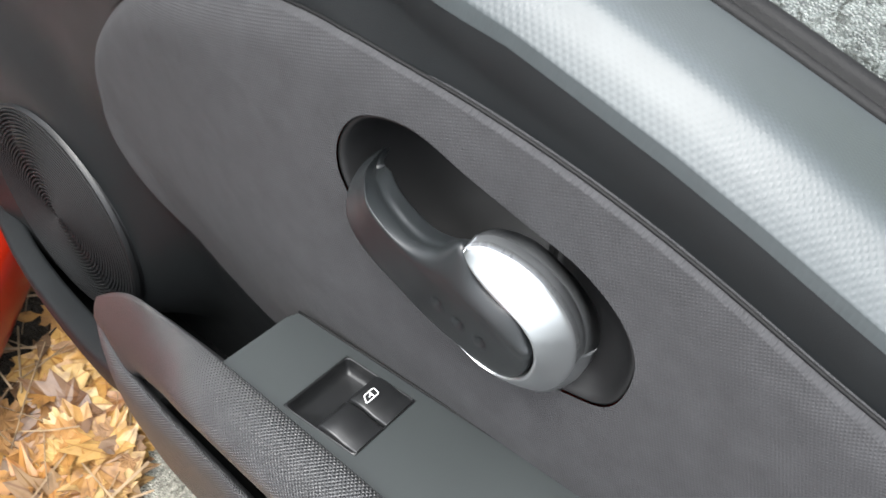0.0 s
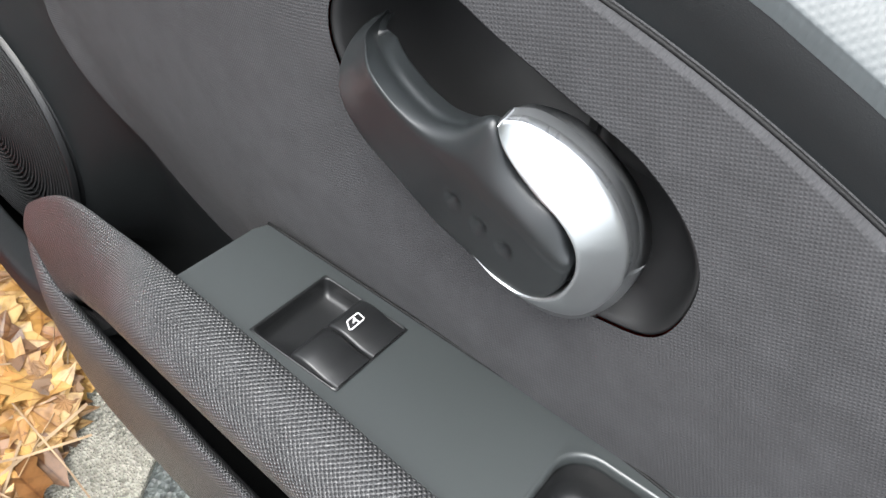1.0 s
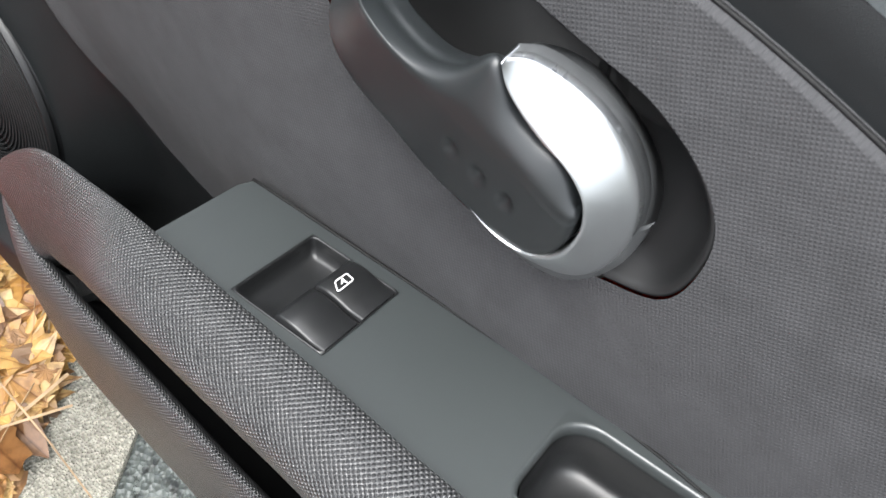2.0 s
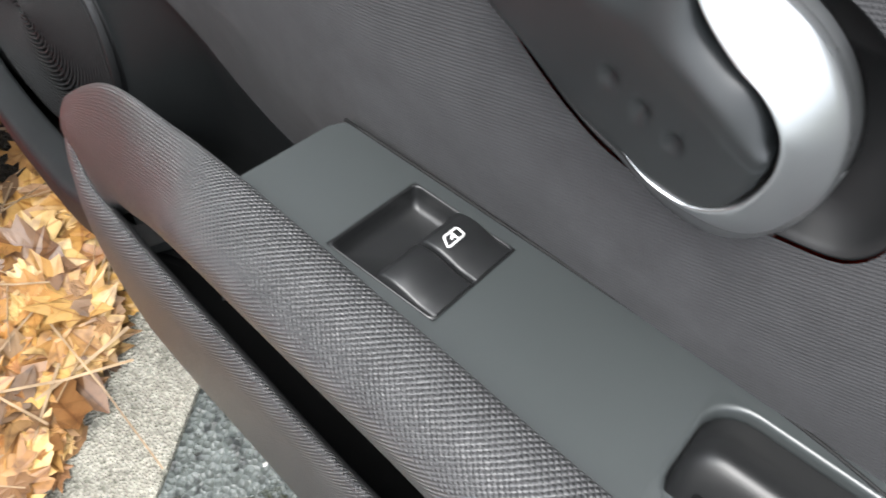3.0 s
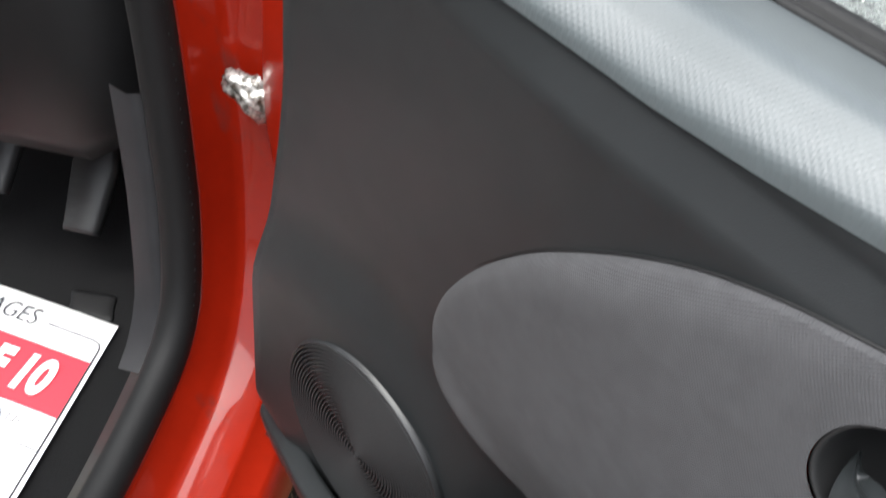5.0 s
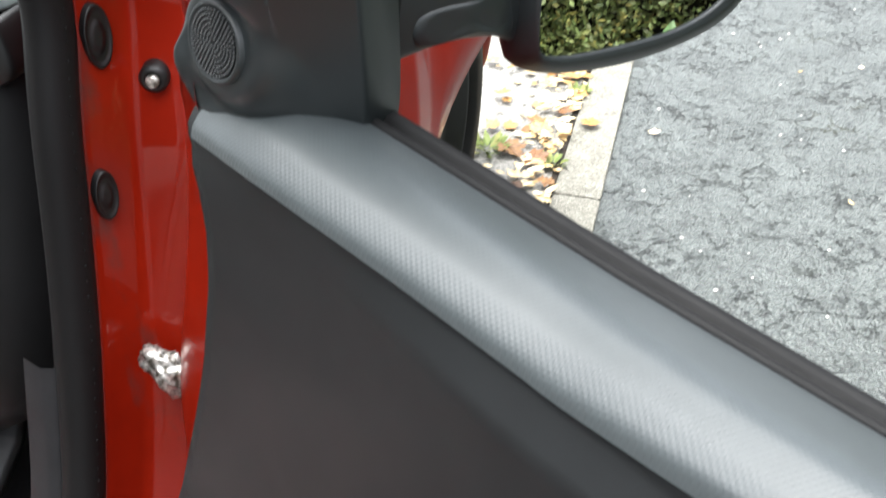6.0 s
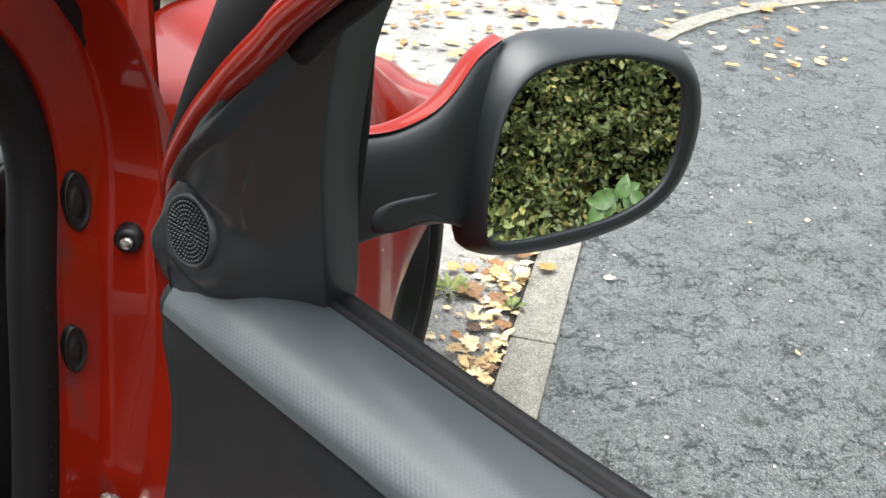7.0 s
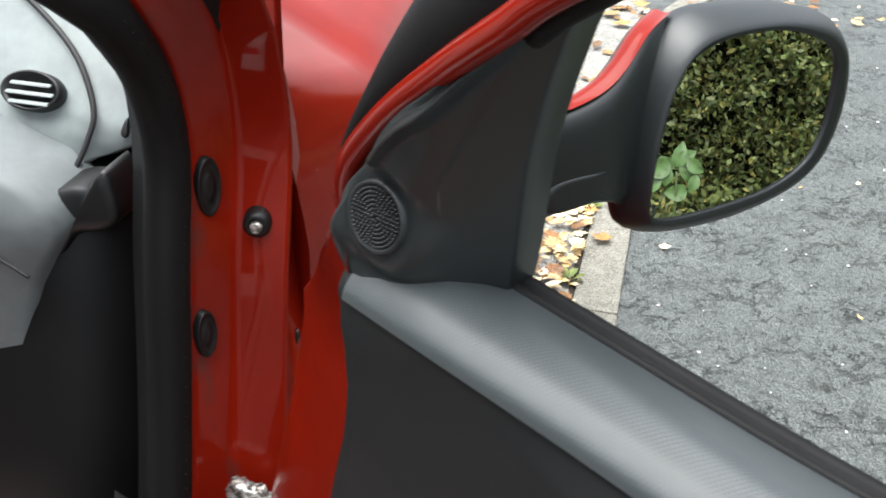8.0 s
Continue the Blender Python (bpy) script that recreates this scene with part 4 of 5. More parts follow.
part("dash_bracket", slab(even([car(u, 0.262, z) for u, z in BRACKET], 44, True), 0.05, -AHEAD, 0.006, 4, 0.004), BLACK, body, "black bracket below the dashboard's end")
# cabin shell that shades the inside
SHELL = ((-0.33, 1.41), (-0.4, 1.46), (-0.55, 1.5), (-1.1, 1.5), (-1.4, 1.44), (-1.5, 1.2), (-1.55, 0.8), (-1.55, 0.2))
rows = [[car(u, v, z) for u, z in SHELL] for v in (-0.14, -0.3, -0.8, -1.4, -2.1, -2.6)]
part("roof", skin(rows), RED, body, "red roof and far side")
rows = [[car(u + (0.03 if u < -1.3 else -0.01), v, z - 0.03) for u, z in SHELL[:6]] for v in (-0.12, -0.3, -0.8, -1.38, -2.1, -2.58)]
part("headliner", skin(rows), HEADLINER, body, "pale grey fabric headliner")
rows = [[car(u, -2.62 - 0.12 * (1.45 - z), z) for u in (-1.52, -1.0, -0.5, -0.06)] for z in (0.2, 0.5, 0.8, 1.1, 1.45)]
part("tail", skin(rows), RED, body, "red tail of the car")
rows = [[car(u, v, z) for u, z in ((-0.33, 1.42), (-0.16, 1.2), (-0.04, 0.98), (0.0, 0.8), (0.01, 0.5), (-0.03, 0.25))] for v in (-1.12, -1.5, -2.2, -2.7)]
part("rear_side", skin(rows), RED, body, "red rear side of the car")

# front wing, bonnet and wheel
HUB = 1.27


def wing_top(v):
    return float(np.interp(v, (0.3, 0.6, 0.85, 1.0, 1.05, 1.2, 1.5, 1.7), (1.1, 1.03, 0.94, 0.84, 0.8, 0.72, 0.56, 0.4)))


rows = []
for v in np.linspace(0.345, 1.7, 55):
    arch_z, d = 0.24, abs(v - HUB)
    if d < 0.335:
        arch_z = 0.3 + math.sqrt(0.335 ** 2 - d ** 2)
    b = 0.1 * math.exp(-((v - HUB) / 0.36) ** 2)
    zt = max(wing_top(v), arch_z + 0.06)
    nose = -0.5 * max(0, v - 1.3) ** 2
    lip = b * max(0.0, min(1.0, (arch_z - 0.3) / 0.3))
    prof = [(lip + nose - 0.03, arch_z + 0.004), (lip + nose - 0.004, arch_z), (lip + nose, arch_z + 0.006)]
    lean_in = max(0.0, min(1.0, (0.85 - v) / 0.3))
    zt -= 0.13 * lean_in
    for f, out in ((0.3, 0.008), (0.6, 0.0), (0.85, -0.02 + 0.01 * lean_in), (1.0, -0.06 + 0.035 * lean_in)):
        prof.append((lip * (1 - f) ** 0.6 + out + nose + 0.02 * math.sin(3.14 * f) * (b > 0.02), arch_z + (zt - arch_z) * f))
    tuck = -0.045 * max(0.0, 1 - (v - 0.345) / 0.2)
    prof = [(u + tuck, z) for u, z in prof] + [(-0.11 + 0.02 * lean_in + nose, zt + 0.03 + 0.012 * lean_in), (-0.182, zt + 0.045 + 0.045 * lean_in)]
    rows.append(catmull([car(u, v, z) for u, z in prof], 24))
part("front_wing", skin(rows), RED, body, "glossy red front wing with a flared arch")
rows = []
for v in np.linspace(0.58, 1.7, 28):
    zt = wing_top(v) - 0.04 * max(0.0, min(1.0, (0.85 - v) / 0.3))
    rows.append([car(u, v, zt + h) for u, h in ((-0.178, 0.02), (-0.178, 0.036), (-0.3, 0.06), (-0.6, 0.09), (-0.9, 0.09), (-1.2, 0.06), (-1.4, 0.0))])
part("wing_flange", skin([[car(-0.03 - 0.032 * min(1, max(0, (z - 0.84) / 0.08)), 0.3 + 0.035 * min(1, max(0, (z - 0.84) / 0.08)), z), car(-0.062, 0.335, z), car(-0.078, 0.352, z), car(-0.16, 0.36, z)] for z in np.linspace(0.35, 1.1, 26)]), RED, body)
rows_cowl = [[car(u, v, wing_top(v) + h - 0.04 * min(1.0, (0.85 - v) / 0.3)) for u, h in ((-0.178, 0.043), (-0.186, 0.048), (-0.2, 0.05), (-0.222, 0.046), (-0.225, -0.1))] for v in np.linspace(0.345, 0.6, 9)]
part("cowl", skin(rows_cowl), RED, body, "red panel beside the windscreen")
part("bonnet", skin(rows), RED, body, "glossy red bonnet")
rows = []
for r, u in ((0.2, -0.2), (0.28, -0.2), (0.292, -0.17), (0.292, -0.05), (0.283, -0.028), (0.25, -0.018), (0.21, -0.022), (0.195, -0.038)):
    rows.append([car(u, HUB + r * math.cos(q), 0.295 + r * math.sin(q)) for q in (2 * math.pi * j / 48 for j in range(48))])
wheel = part("wheel", skin(rows, False, True), RUBBER, body, "black front tyre")
rows = []
for r, u in ((0.196, -0.036), (0.186, -0.038), (0.17, -0.07), (0.1, -0.08), (0.06, -0.06), (0.001, -0.058)):
    rows.append([car(u, HUB + r * math.cos(q), 0.295 + r * math.sin(q)) for q in (2 * math.pi * j / 48 for j in range(48))])
part("rim", skin(rows, False, True), BLACK, wheel, "dark steel rim")
part("wing_liner", skin([[car(u, HUB + 0.34 * math.cos(q), 0.3 + 0.34 * math.sin(q)) for q in np.linspace(0.9, math.pi + 0.3, 24)] for u in (-0.045, -0.3)] + [[car(-0.3, HUB, 0.3)] * 24]), RUBBER, body, "black wheel arch liner")

# plugs, bolt and check strap on the pillar
for c, r in (((-0.106, 0.245, 0.915), 0.03), ((-0.106, 0.213, 0.772), 0.026)):
    p, n = car(*c), (RIGHT * 0.93 - AHEAD * 0.36).normalized()
    a = n.cross(Vector((0, 0, 1))).normalized()
    part("pillar_plug", disc([(1.0 * r, -0.01), (1.0 * r, 0.0015), (0.97 * r, 0.0025), (0.88 * r, 0.0025), (0.84 * r, 0.001), (0.5 * r, 0.0006), (0.46 * r, 0.002), (0.2 * r, 0.0024), (0.0003, 0.0024)], p, a * 0.48, n.cross(a), n), BLACK, body, "black oval rubber plug")
p, n = car(-0.07, 0.268, 0.871), (RIGHT * 0.25 - AHEAD).normalized()
a = n.cross(Vector((0, 0, 1))).normalized()
part("bump_stop", disc([(0.0138, -0.01), (0.0134, 0.005), (0.011, 0.0075), (0.0078, 0.0085), (0.007, 0.007), (0.001, 0.007)], p, a, n.cross(a), n), BLACK, body, "black round stop with a bolt")
part("stop_bolt", disc([(0.0062, 0.004), (0.0062, 0.011), (0.005, 0.0125), (0.0003, 0.0125)], p, a, n.cross(a), n, 12), STEEL, body, "small bright bolt head", smooth=False)
bm = bmesh.new()
bmesh.ops.create_icosphere(bm, subdivisions=4, radius=1.0)
for v in bm.verts:
    p = v.co.copy()
    r = 1 + 0.22 * math.sin(5 * p.x + 2 * math.sin(4 * p.z)) * math.cos(6 * p.z + p.y) + 0.12 * math.sin(13 * p.x + 7 * p.z) * math.sin(11 * p.y + 5 * p.x)
    v.co = car(-0.058 + 0.025 * r * p.x, 0.188 + 0.013 * r * p.y, 0.589 + 0.025 * r * p.z - 0.012 * p.x)
part("check_strap", bm, STEEL, body, "greasy lumpy steel door check strap")
# black slab for the door gap's dark, a round boss pressed in the pillar
part("door_gap_dark", slab(even([car(-0.042 + 0.004 * math.sin(q), 0.282 + 0.008 * math.cos(q), 0.695 + 0.05 * math.sin(q)) for q in (2 * math.pi * j / 16 for j in range(16))], 40, True), 0.004, (RIGHT - AHEAD * 0.6), 0.001, 3, 0.001), BLACK, body, "black slab standing for the dark gap beside the pillar")

# ---- paper mat in the footwell ----
mat = thing("paper_mat", "white printed paper floor mat lying on black carpet", "paper mat")


def on_mat(a, b, up=0.0):
    """a along the sheet's top edge from its corner, b down its side."""
    return Vector((-0.319, -0.016, 0)) + MAT_A * a + MAT_B * b + Vector((0, 0, 0.206 + up + 0.004 * math.sin(9 * a + 4 * b)))


MAT_A, MAT_B = Vector((-0.934, -0.356, 0)), Vector((0.473, -0.881, 0))


def sheet(a0, b0, a1, b1, up, n=12):
    """A patch of the sheet that follows its waves."""
    rows = []
    for i in range(n + 1):
        a = a0 + (a1 - a0) * i / n
        rows.append([on_mat(a, b0, up - 0.0008)] + [on_mat(a, b0 + (b1 - b0) * j / n, up) for j in range(n + 1)] + [on_mat(a, b1, up - 0.0008)])
    return skin(rows)


def inked(points, width, up=0.0016):
    return tube([on_mat(a, b, up) for a, b in points], width, 6)


paper = part("sheet", sheet(0, 0, 0.36, 0.5, 0.0), PAPER, mat)
part("red_band", sheet(0.006, 0.062, 0.36, 0.146, 0.0014), PAPERRED, paper, "red printed band", smooth=False)
part("pink_band", sheet(0.014, 0.3, 0.36, 0.36, 0.0014), PAPERRED, paper, smooth=False)
part("frame_line", inked([(0.088, 0.031), (0.05, 0.031), (0.02, 0.031), (0.01, 0.034), (0.006, 0.041), (0.006, 0.06), (0.006, 0.15), (0.008, 0.3), (0.012, 0.46)], 0.0011), PAPERINK, paper, "thin black printed frame")
part("rule_line", inked([(0.008, 0.191), (0.1, 0.192), (0.34, 0.193)], 0.0008), PAPERINK, paper)
part("yellow_disc", slab([on_mat(0.078 + 0.04 * math.cos(q), 0.236 + 0.034 * math.sin(q), 0.0016) for q in (2 * math.pi * j / 40 for j in range(40))], 0.0008, (0, 0, 1), 0.0, 2, 0.0001), PAPERYELLOW, paper, "yellow printed disc")
for a in (0.06, 0.096):
    part("dark_oval", slab([on_mat(a + 0.0045 * math.cos(q), 0.233 + 0.009 * math.sin(q), 0.0026) for q in (2 * math.pi * j / 20 for j in range(20))], 0.0006, (0, 0, 1), 0.0, 2, 0.0001), PAPERINK, paper)
for k in range(9):
    a = 0.05 + 0.013 * k + 0.003 * math.sin(5 * k)
    part("scribble_bar", inked([(a, 0.166 + 0.006 * math.sin(7 * k)), (a + 0.006, 0.16 + 0.004 * math.sin(3 * k)), (a + 0.008, 0.17)], 0.0007), PAPERINK, paper)
glyph(on_mat(0.156, 0.0405, 0.0022), -MAT_A, -MAT_B, "RAGES", 0.036, PAPERINK, paper, "lettering", -0.0004, 0.92, 0.25)
glyph(on_mat(0.112, 0.127, 0.0026), -MAT_A, -MAT_B, "OF 10", 0.068, PAPER, paper, "lettering", 0.0032, 0.78, 0.2)

# ---- ground ----
def stony(name, dark, light, scale, stone, strength, depth, rough=0.8):
    m = material(name, dark, rough)
    big = node(m, "ShaderNodeTexNoise", Scale=scale, Detail=9.0, Roughness=0.65)
    link(m, coords(m), big.inputs["Vector"])
    v = node(m, "ShaderNodeTexVoronoi", Scale=stone)
    link(m, coords(m), v.inputs["Vector"])
    mix = node(m, "ShaderNodeMix")
    mix.data_type = "RGBA"
    mix.inputs["Factor"].default_value = 0.55
    link(m, ramp(m, big.outputs["Fac"], [(0.3, dark), (0.72, light)]), mix.inputs["A"])
    link(m, ramp(m, v.outputs["Color"], [(0.15, dark), (0.85, light)]), mix.inputs["B"])
    link(m, mix.outputs["Result"], bsdf(m).inputs["Base Color"])
    bump(m, v.outputs["Distance"], strength, depth)
    return m


ASPHALT = stony("asphalt", (0.028, 0.033, 0.031), (0.138, 0.156, 0.147), 7, 150, 0.8, 0.006, 0.37)


def blended(m, fac, under, over):
    x = node(m, "ShaderNodeMix")
    x.data_type = "RGBA"
    link(m, fac, x.inputs["Factor"])
    link(m, under, x.inputs["A"])
    link(m, over, x.inputs["B"])
    return x.outputs["Result"]


def crazed(m):
    """Ragged crack lines where the surface has broken up, some of them grown with moss."""
    wob = node(m, "ShaderNodeTexNoise", Scale=14.0, Detail=6.0, Roughness=0.7)
    link(m, coords(m), wob.inputs["Vector"])
    bent = node(m, "ShaderNodeVectorMath")
    bent.operation = "MULTIPLY_ADD"
    link(m, wob.outputs["Color"], bent.inputs[0])
    bent.inputs[1].default_value = (0.2, 0.2, 0.2)
    link(m, coords(m), bent.inputs[2])
    lines = node(m, "ShaderNodeTexVoronoi", Scale=13.0)
    lines.feature = "DISTANCE_TO_EDGE"
    link(m, bent.outputs[0], lines.inputs["Vector"])
    fade = node(m, "ShaderNodeTexNoise", Scale=5.5, Detail=7.0, Roughness=0.75)
    link(m, coords(m), fade.inputs["Vector"])
    both = node(m, "ShaderNodeMath")
    both.operation = "MULTIPLY"
    link(m, ramp(m, lines.outputs["Distance"], [(0.0, (0.85, 0.85, 0.85)), (0.018, (0.7, 0.7, 0.7)), (0.045, (0, 0, 0))]), both.inputs[0])
    link(m, ramp(m, fade.outputs["Fac"], [(0.47, (0, 0, 0)), (0.6, (1, 1, 1))]), both.inputs[1])
    patch = node(m, "ShaderNodeTexNoise", Scale=3.0, Detail=5.0)
    link(m, coords(m), patch.inputs["Vector"])
    fill = ramp(m, patch.outputs["Fac"], [(0.45, (0.01, 0.011, 0.0105)), (0.58, (0.035, 0.036, 0.022)), (0.68, (0.085, 0.09, 0.03))])
    pits = node(m, "ShaderNodeTexNoise", Scale=55.0, Detail=3.0)
    link(m, coords(m), pits.inputs["Vector"])
    tar = node(m, "ShaderNodeRGB")
    tar.outputs[0].default_value = (0.016, 0.018, 0.018, 1)
    base = blended(m, ramp(m, pits.outputs["Fac"], [(0.56, (0, 0, 0)), (0.66, (0.8, 0.8, 0.8))]), bsdf(m).inputs["Base Color"].links[0].from_socket, tar.outputs[0])
    link(m, blended(m, both.outputs[0], base, fill), bsdf(m).inputs["Base Color"])
    sunk = node(m, "ShaderNodeBump", Strength=0.9, Distance=0.012)
    sunk.invert = True
    link(m, both.outputs[0], sunk.inputs["Height"])
    link(m, bsdf(m).inputs["Normal"].links[0].from_socket, sunk.inputs["Normal"])
    link(m, sunk.outputs["Normal"], bsdf(m).inputs["Normal"])


crazed(ASPHALT)
CONCRETE = stony("kerb_concrete", (0.1, 0.097, 0.078), (0.44, 0.425, 0.36), 22, 300, 0.9, 0.005)
PAVE = stony("littered_paving", (0.105, 0.102, 0.089), (0.4, 0.392, 0.36), 4, 200, 0.6, 0.005, 0.8)

SOIL = stony("soil", (0.008, 0.007, 0.005), (0.05, 0.038, 0.024), 40, 300, 0.9, 0.006, 0.95)

bm = bmesh.new()
bmesh.ops.create_grid(bm, x_segments=40, y_segments=40, size=60)
tagged(part("ground", bm, ASPHALT, smooth=False), "worn dark grey asphalt", "ground", kind="structure")
bm = bmesh.new()
box(bm, (-6.0, -6.0, -0.03), (0.155, 12.0, 0.004), car)
tagged(part("pavement", bm, PAVE, smooth=False), "littered old paving beside the kerb", "pavement", kind="structure")
bm = bmesh.new()
box(bm, (0.136, -4.2, 0.0), (0.151, 3.4, 0.009), car)
tagged(part("soil_strip", bm, SOIL, smooth=False), "dark soil strip beside the kerb", "soil", kind="structure")
bm = bmesh.new()
box(bm, (-1.2, -1.6, 0.0), (0.02, 0.8, 0.0085), car)
tagged(part("bare_soil", bm, SOIL, smooth=False), "dark bare soil under the car's sill", "soil", kind="structure")
kerb = thing("kerb", "flush pale concrete kerb stones", "kerb", "structure")


def kerb_at(d):
    """A place and bearing along the kerb, which bends to the right far ahead."""
    if d < 3.4:
        return 0.207, d, 0.0
    a = (d - 3.4) / 2.6
    return 0.207 + 2.6 * (1 - math.cos(a)), 3.4 + 2.6 * math.sin(a), a


STONE = 1.16
for k in range(10):
    d0 = -4.24 + STONE * k
    pieces = 1 if d0 < 2.4 else 4
    bm = bmesh.new()
    for j in range(pieces):
        a, b = kerb_at(d0 + 0.003 + (STONE - 0.006) * j / pieces), kerb_at(d0 + 0.003 + (STONE - 0.006) * (j + 1) / pieces)

        def lay(x, y, z):
            u, v, q = a if y < 0.5 else b
            return car(u + x * math.cos(q), v - x * math.sin(q), z)

        box(bm, (-0.055, 0, -0.1), (0.055, 1, 0.012), lay)
    if pieces == 1:
        bevelled(bm, 0.005)
    part("kerb_stone", bm, CONCRETE, kerb, smooth=False)


# ---- fallen leaves ----
def leaf_material(name, tones, rough=0.6, veined=False):
    m = material(name, tones[0], rough)
    g = node(m, "ShaderNodeNewGeometry")
    c = ramp(m, g.outputs["Random Per Island"], [(i / (len(tones) - 1), t) for i, t in enumerate(tones)])
    n = node(m, "ShaderNodeTexNoise", Scale=60.0, Detail=5.0)
    link(m, coords(m), n.inputs["Vector"])
    mix = node(m, "ShaderNodeMix")
    mix.data_type, mix.blend_type = "RGBA", "MULTIPLY"
    mix.inputs["Factor"].default_value = 0.7
    link(m, c, mix.inputs["A"])
    link(m, ramp(m, n.outputs["Fac"], [(0.32, (0.25, 0.17, 0.1)), (0.46, (0.8, 0.75, 0.68)), (0.6, (1, 1, 1))]), mix.inputs["B"])
    out = mix.outputs["Result"]
    if veined:
        # ribs that spread from the stalk, by the leaf's own flat coordinates
        tc, sp = node(m, "ShaderNodeTexCoord"), node(m, "ShaderNodeSeparateXYZ")
        link(m, tc.outputs["UV"], sp.inputs[0])

        def calc(op, a, b):
            x = node(m, "ShaderNodeMath")
            x.operation = op
            for slot, value in enumerate((a, b)):
                if isinstance(value, (int, float)):
                    x.inputs[slot].default_value = value
                else:
                    link(m, value, x.inputs[slot])
            return x.outputs[0]

        up = calc("ADD", sp.outputs["Y"], 0.36)
        bearing = calc("ARCTAN2", sp.outputs["X"], up)
        off = calc("PINGPONG", calc("ADD", bearing, 6.6), 0.33)
        reach = calc("POWER", calc("ADD", calc("MULTIPLY", up, up), calc("MULTIPLY", sp.outputs["X"], sp.outputs["X"])), 0.5)
        rib = calc("MULTIPLY", off, reach)
        light = node(m, "ShaderNodeMix")
        light.data_type, light.blend_type = "RGBA", "MULTIPLY"
        link(m, ramp(m, rib, [(0.004, (1, 1, 1)), (0.016, (0, 0, 0))]), light.inputs["Factor"])
        link(m, out, light.inputs["A"])
        light.inputs["B"].default_value = (0.62, 0.5, 0.36, 1)
        out = light.outputs["Result"]
        bump(m, rib, 0.5, 0.01)
    link(m, out, bsdf(m).inputs["Base Color"])
    return m


FALLEN = leaf_material("fallen_leaf", [(0.384, 0.178, 0.045), (0.48, 0.296, 0.096), (0.24, 0.107, 0.033), (0.528, 0.37, 0.162), (0.128, 0.0592, 0.0228), (0.432, 0.229, 0.06), (0.512, 0.348, 0.132), (0.288, 0.133, 0.039), (0.072, 0.0355, 0.0156), (0.48, 0.281, 0.072)], 0.42, True)
rng = np.random.default_rng(7)
LOBES = [(0.0, -0.4), (0.1, -0.37), (0.28, -0.44), (0.26, -0.31), (0.44, -0.22), (0.37, -0.12), (0.45, -0.02), (0.56, 0.1), (0.41, 0.1), (0.4, 0.21), (0.2, 0.13), (0.24, 0.31), (0.12, 0.32), (0.0, 0.56)]
MAPLE = LOBES + [(-x, y) for x, y in LOBES[-2:0:-1]]
OVAL = [(0.0, -0.5), (0.14, -0.34), (0.22, -0.1), (0.2, 0.14), (0.1, 0.36), (0.0, 0.52), (-0.1, 0.36), (-0.2, 0.14), (-0.22, -0.1), (-0.14, -0.34)]


def litter(spots, sizes, shapes):
    """Gently curled leaves as one mesh: vertices, faces and each vertex's place on its leaf."""
    verts, faces, flat = [], [], []
    for (x, y, z), size, shape in zip(spots, sizes, shapes):
        turn, curl, tip = rng.uniform(0, 6.28), rng.uniform(-0.25, 0.55), rng.normal(0, 0.1, 2)
        fold = rng.uniform(0, 0.35) * (rng.random() < 0.35)
        c, s2 = math.cos(turn), math.sin(turn)
        base, n = len(verts), len(shape)
        wob = rng.uniform(0.88, 1.12, n)
        rim = [(p * w, q * w) for (p, q), w in zip(shape, wob)]
        for a, b in [(0, -0.1)] + [(0.55 * a, 0.55 * b - 0.04) for a, b in rim] + rim:
            h = curl * (a * a + 0.4 * b * b) * 0.8 + fold * abs(a) + a * tip[0] + b * tip[1] + rng.uniform(-0.015, 0.025)
            verts.append((x + size * (a * c - b * s2), y + size * (a * s2 + b * c), z + size * max(h, -0.05)))
            flat.append((a, b))
        for k in range(n):
            k2 = (k + 1) % n
            faces += [(base, base + 1 + k, base + 1 + k2), (base + 1 + k, base + 1 + n + k, base + 1 + n + k2, base + 1 + k2)]
    return verts, faces, flat


def stuff(name, verts, faces, mat, label, category, flat=None):
    me = bpy.data.meshes.new(name)
    me.from_pydata(verts, [], faces)
    if flat:
        layer = me.uv_layers.new(name="leaf")
        for loop in me.loops:
            layer.data[loop.index].uv = flat[loop.vertex_index]
    me.materials.append(mat)
    return tagged(new(name, me), label, category, kind="stuff")


spots, sizes, shapes = [], [], []


def strew(n, u0, u1, v0, v1, lo, hi, lift=0.02):
    for _ in range(n):
        spots.append(tuple(car(rng.uniform(u0, u1), rng.uniform(v0, v1), 0.012 + rng.uniform(0, lift))))
        sizes.append(rng.uniform(lo, hi))
        shapes.append(MAPLE if rng.random() < 0.65 else OVAL)


strew(620, 0.02, 0.13, -1.0, 0.75, 0.07, 0.13, 0.03)
strew(420, 0.0, 0.16, -1.0, 0.75, 0.015, 0.05, 0.035)
strew(60, -0.4, 0.0, -1.0, 0.75, 0.03, 0.08, 0.02)
strew(40, 0.03, 0.15, 0.7, 2.6, 0.03, 0.065, 0.02)
strew(14, -0.1, 0.05, 1.0, 2.6, 0.02, 0.05, 0.005)
strew(260, -1.6, 0.2, 1.6, 4.5, 0.03, 0.09)
strew(260, -2.5, 1.0, 3.8, 6.5, 0.03, 0.09)
pile = litter(spots, sizes, shapes)
stuff("fallen_leaves", pile[0], pile[1], FALLEN, "drift of yellow and brown fallen maple leaves", "fallen leaves", pile[2])

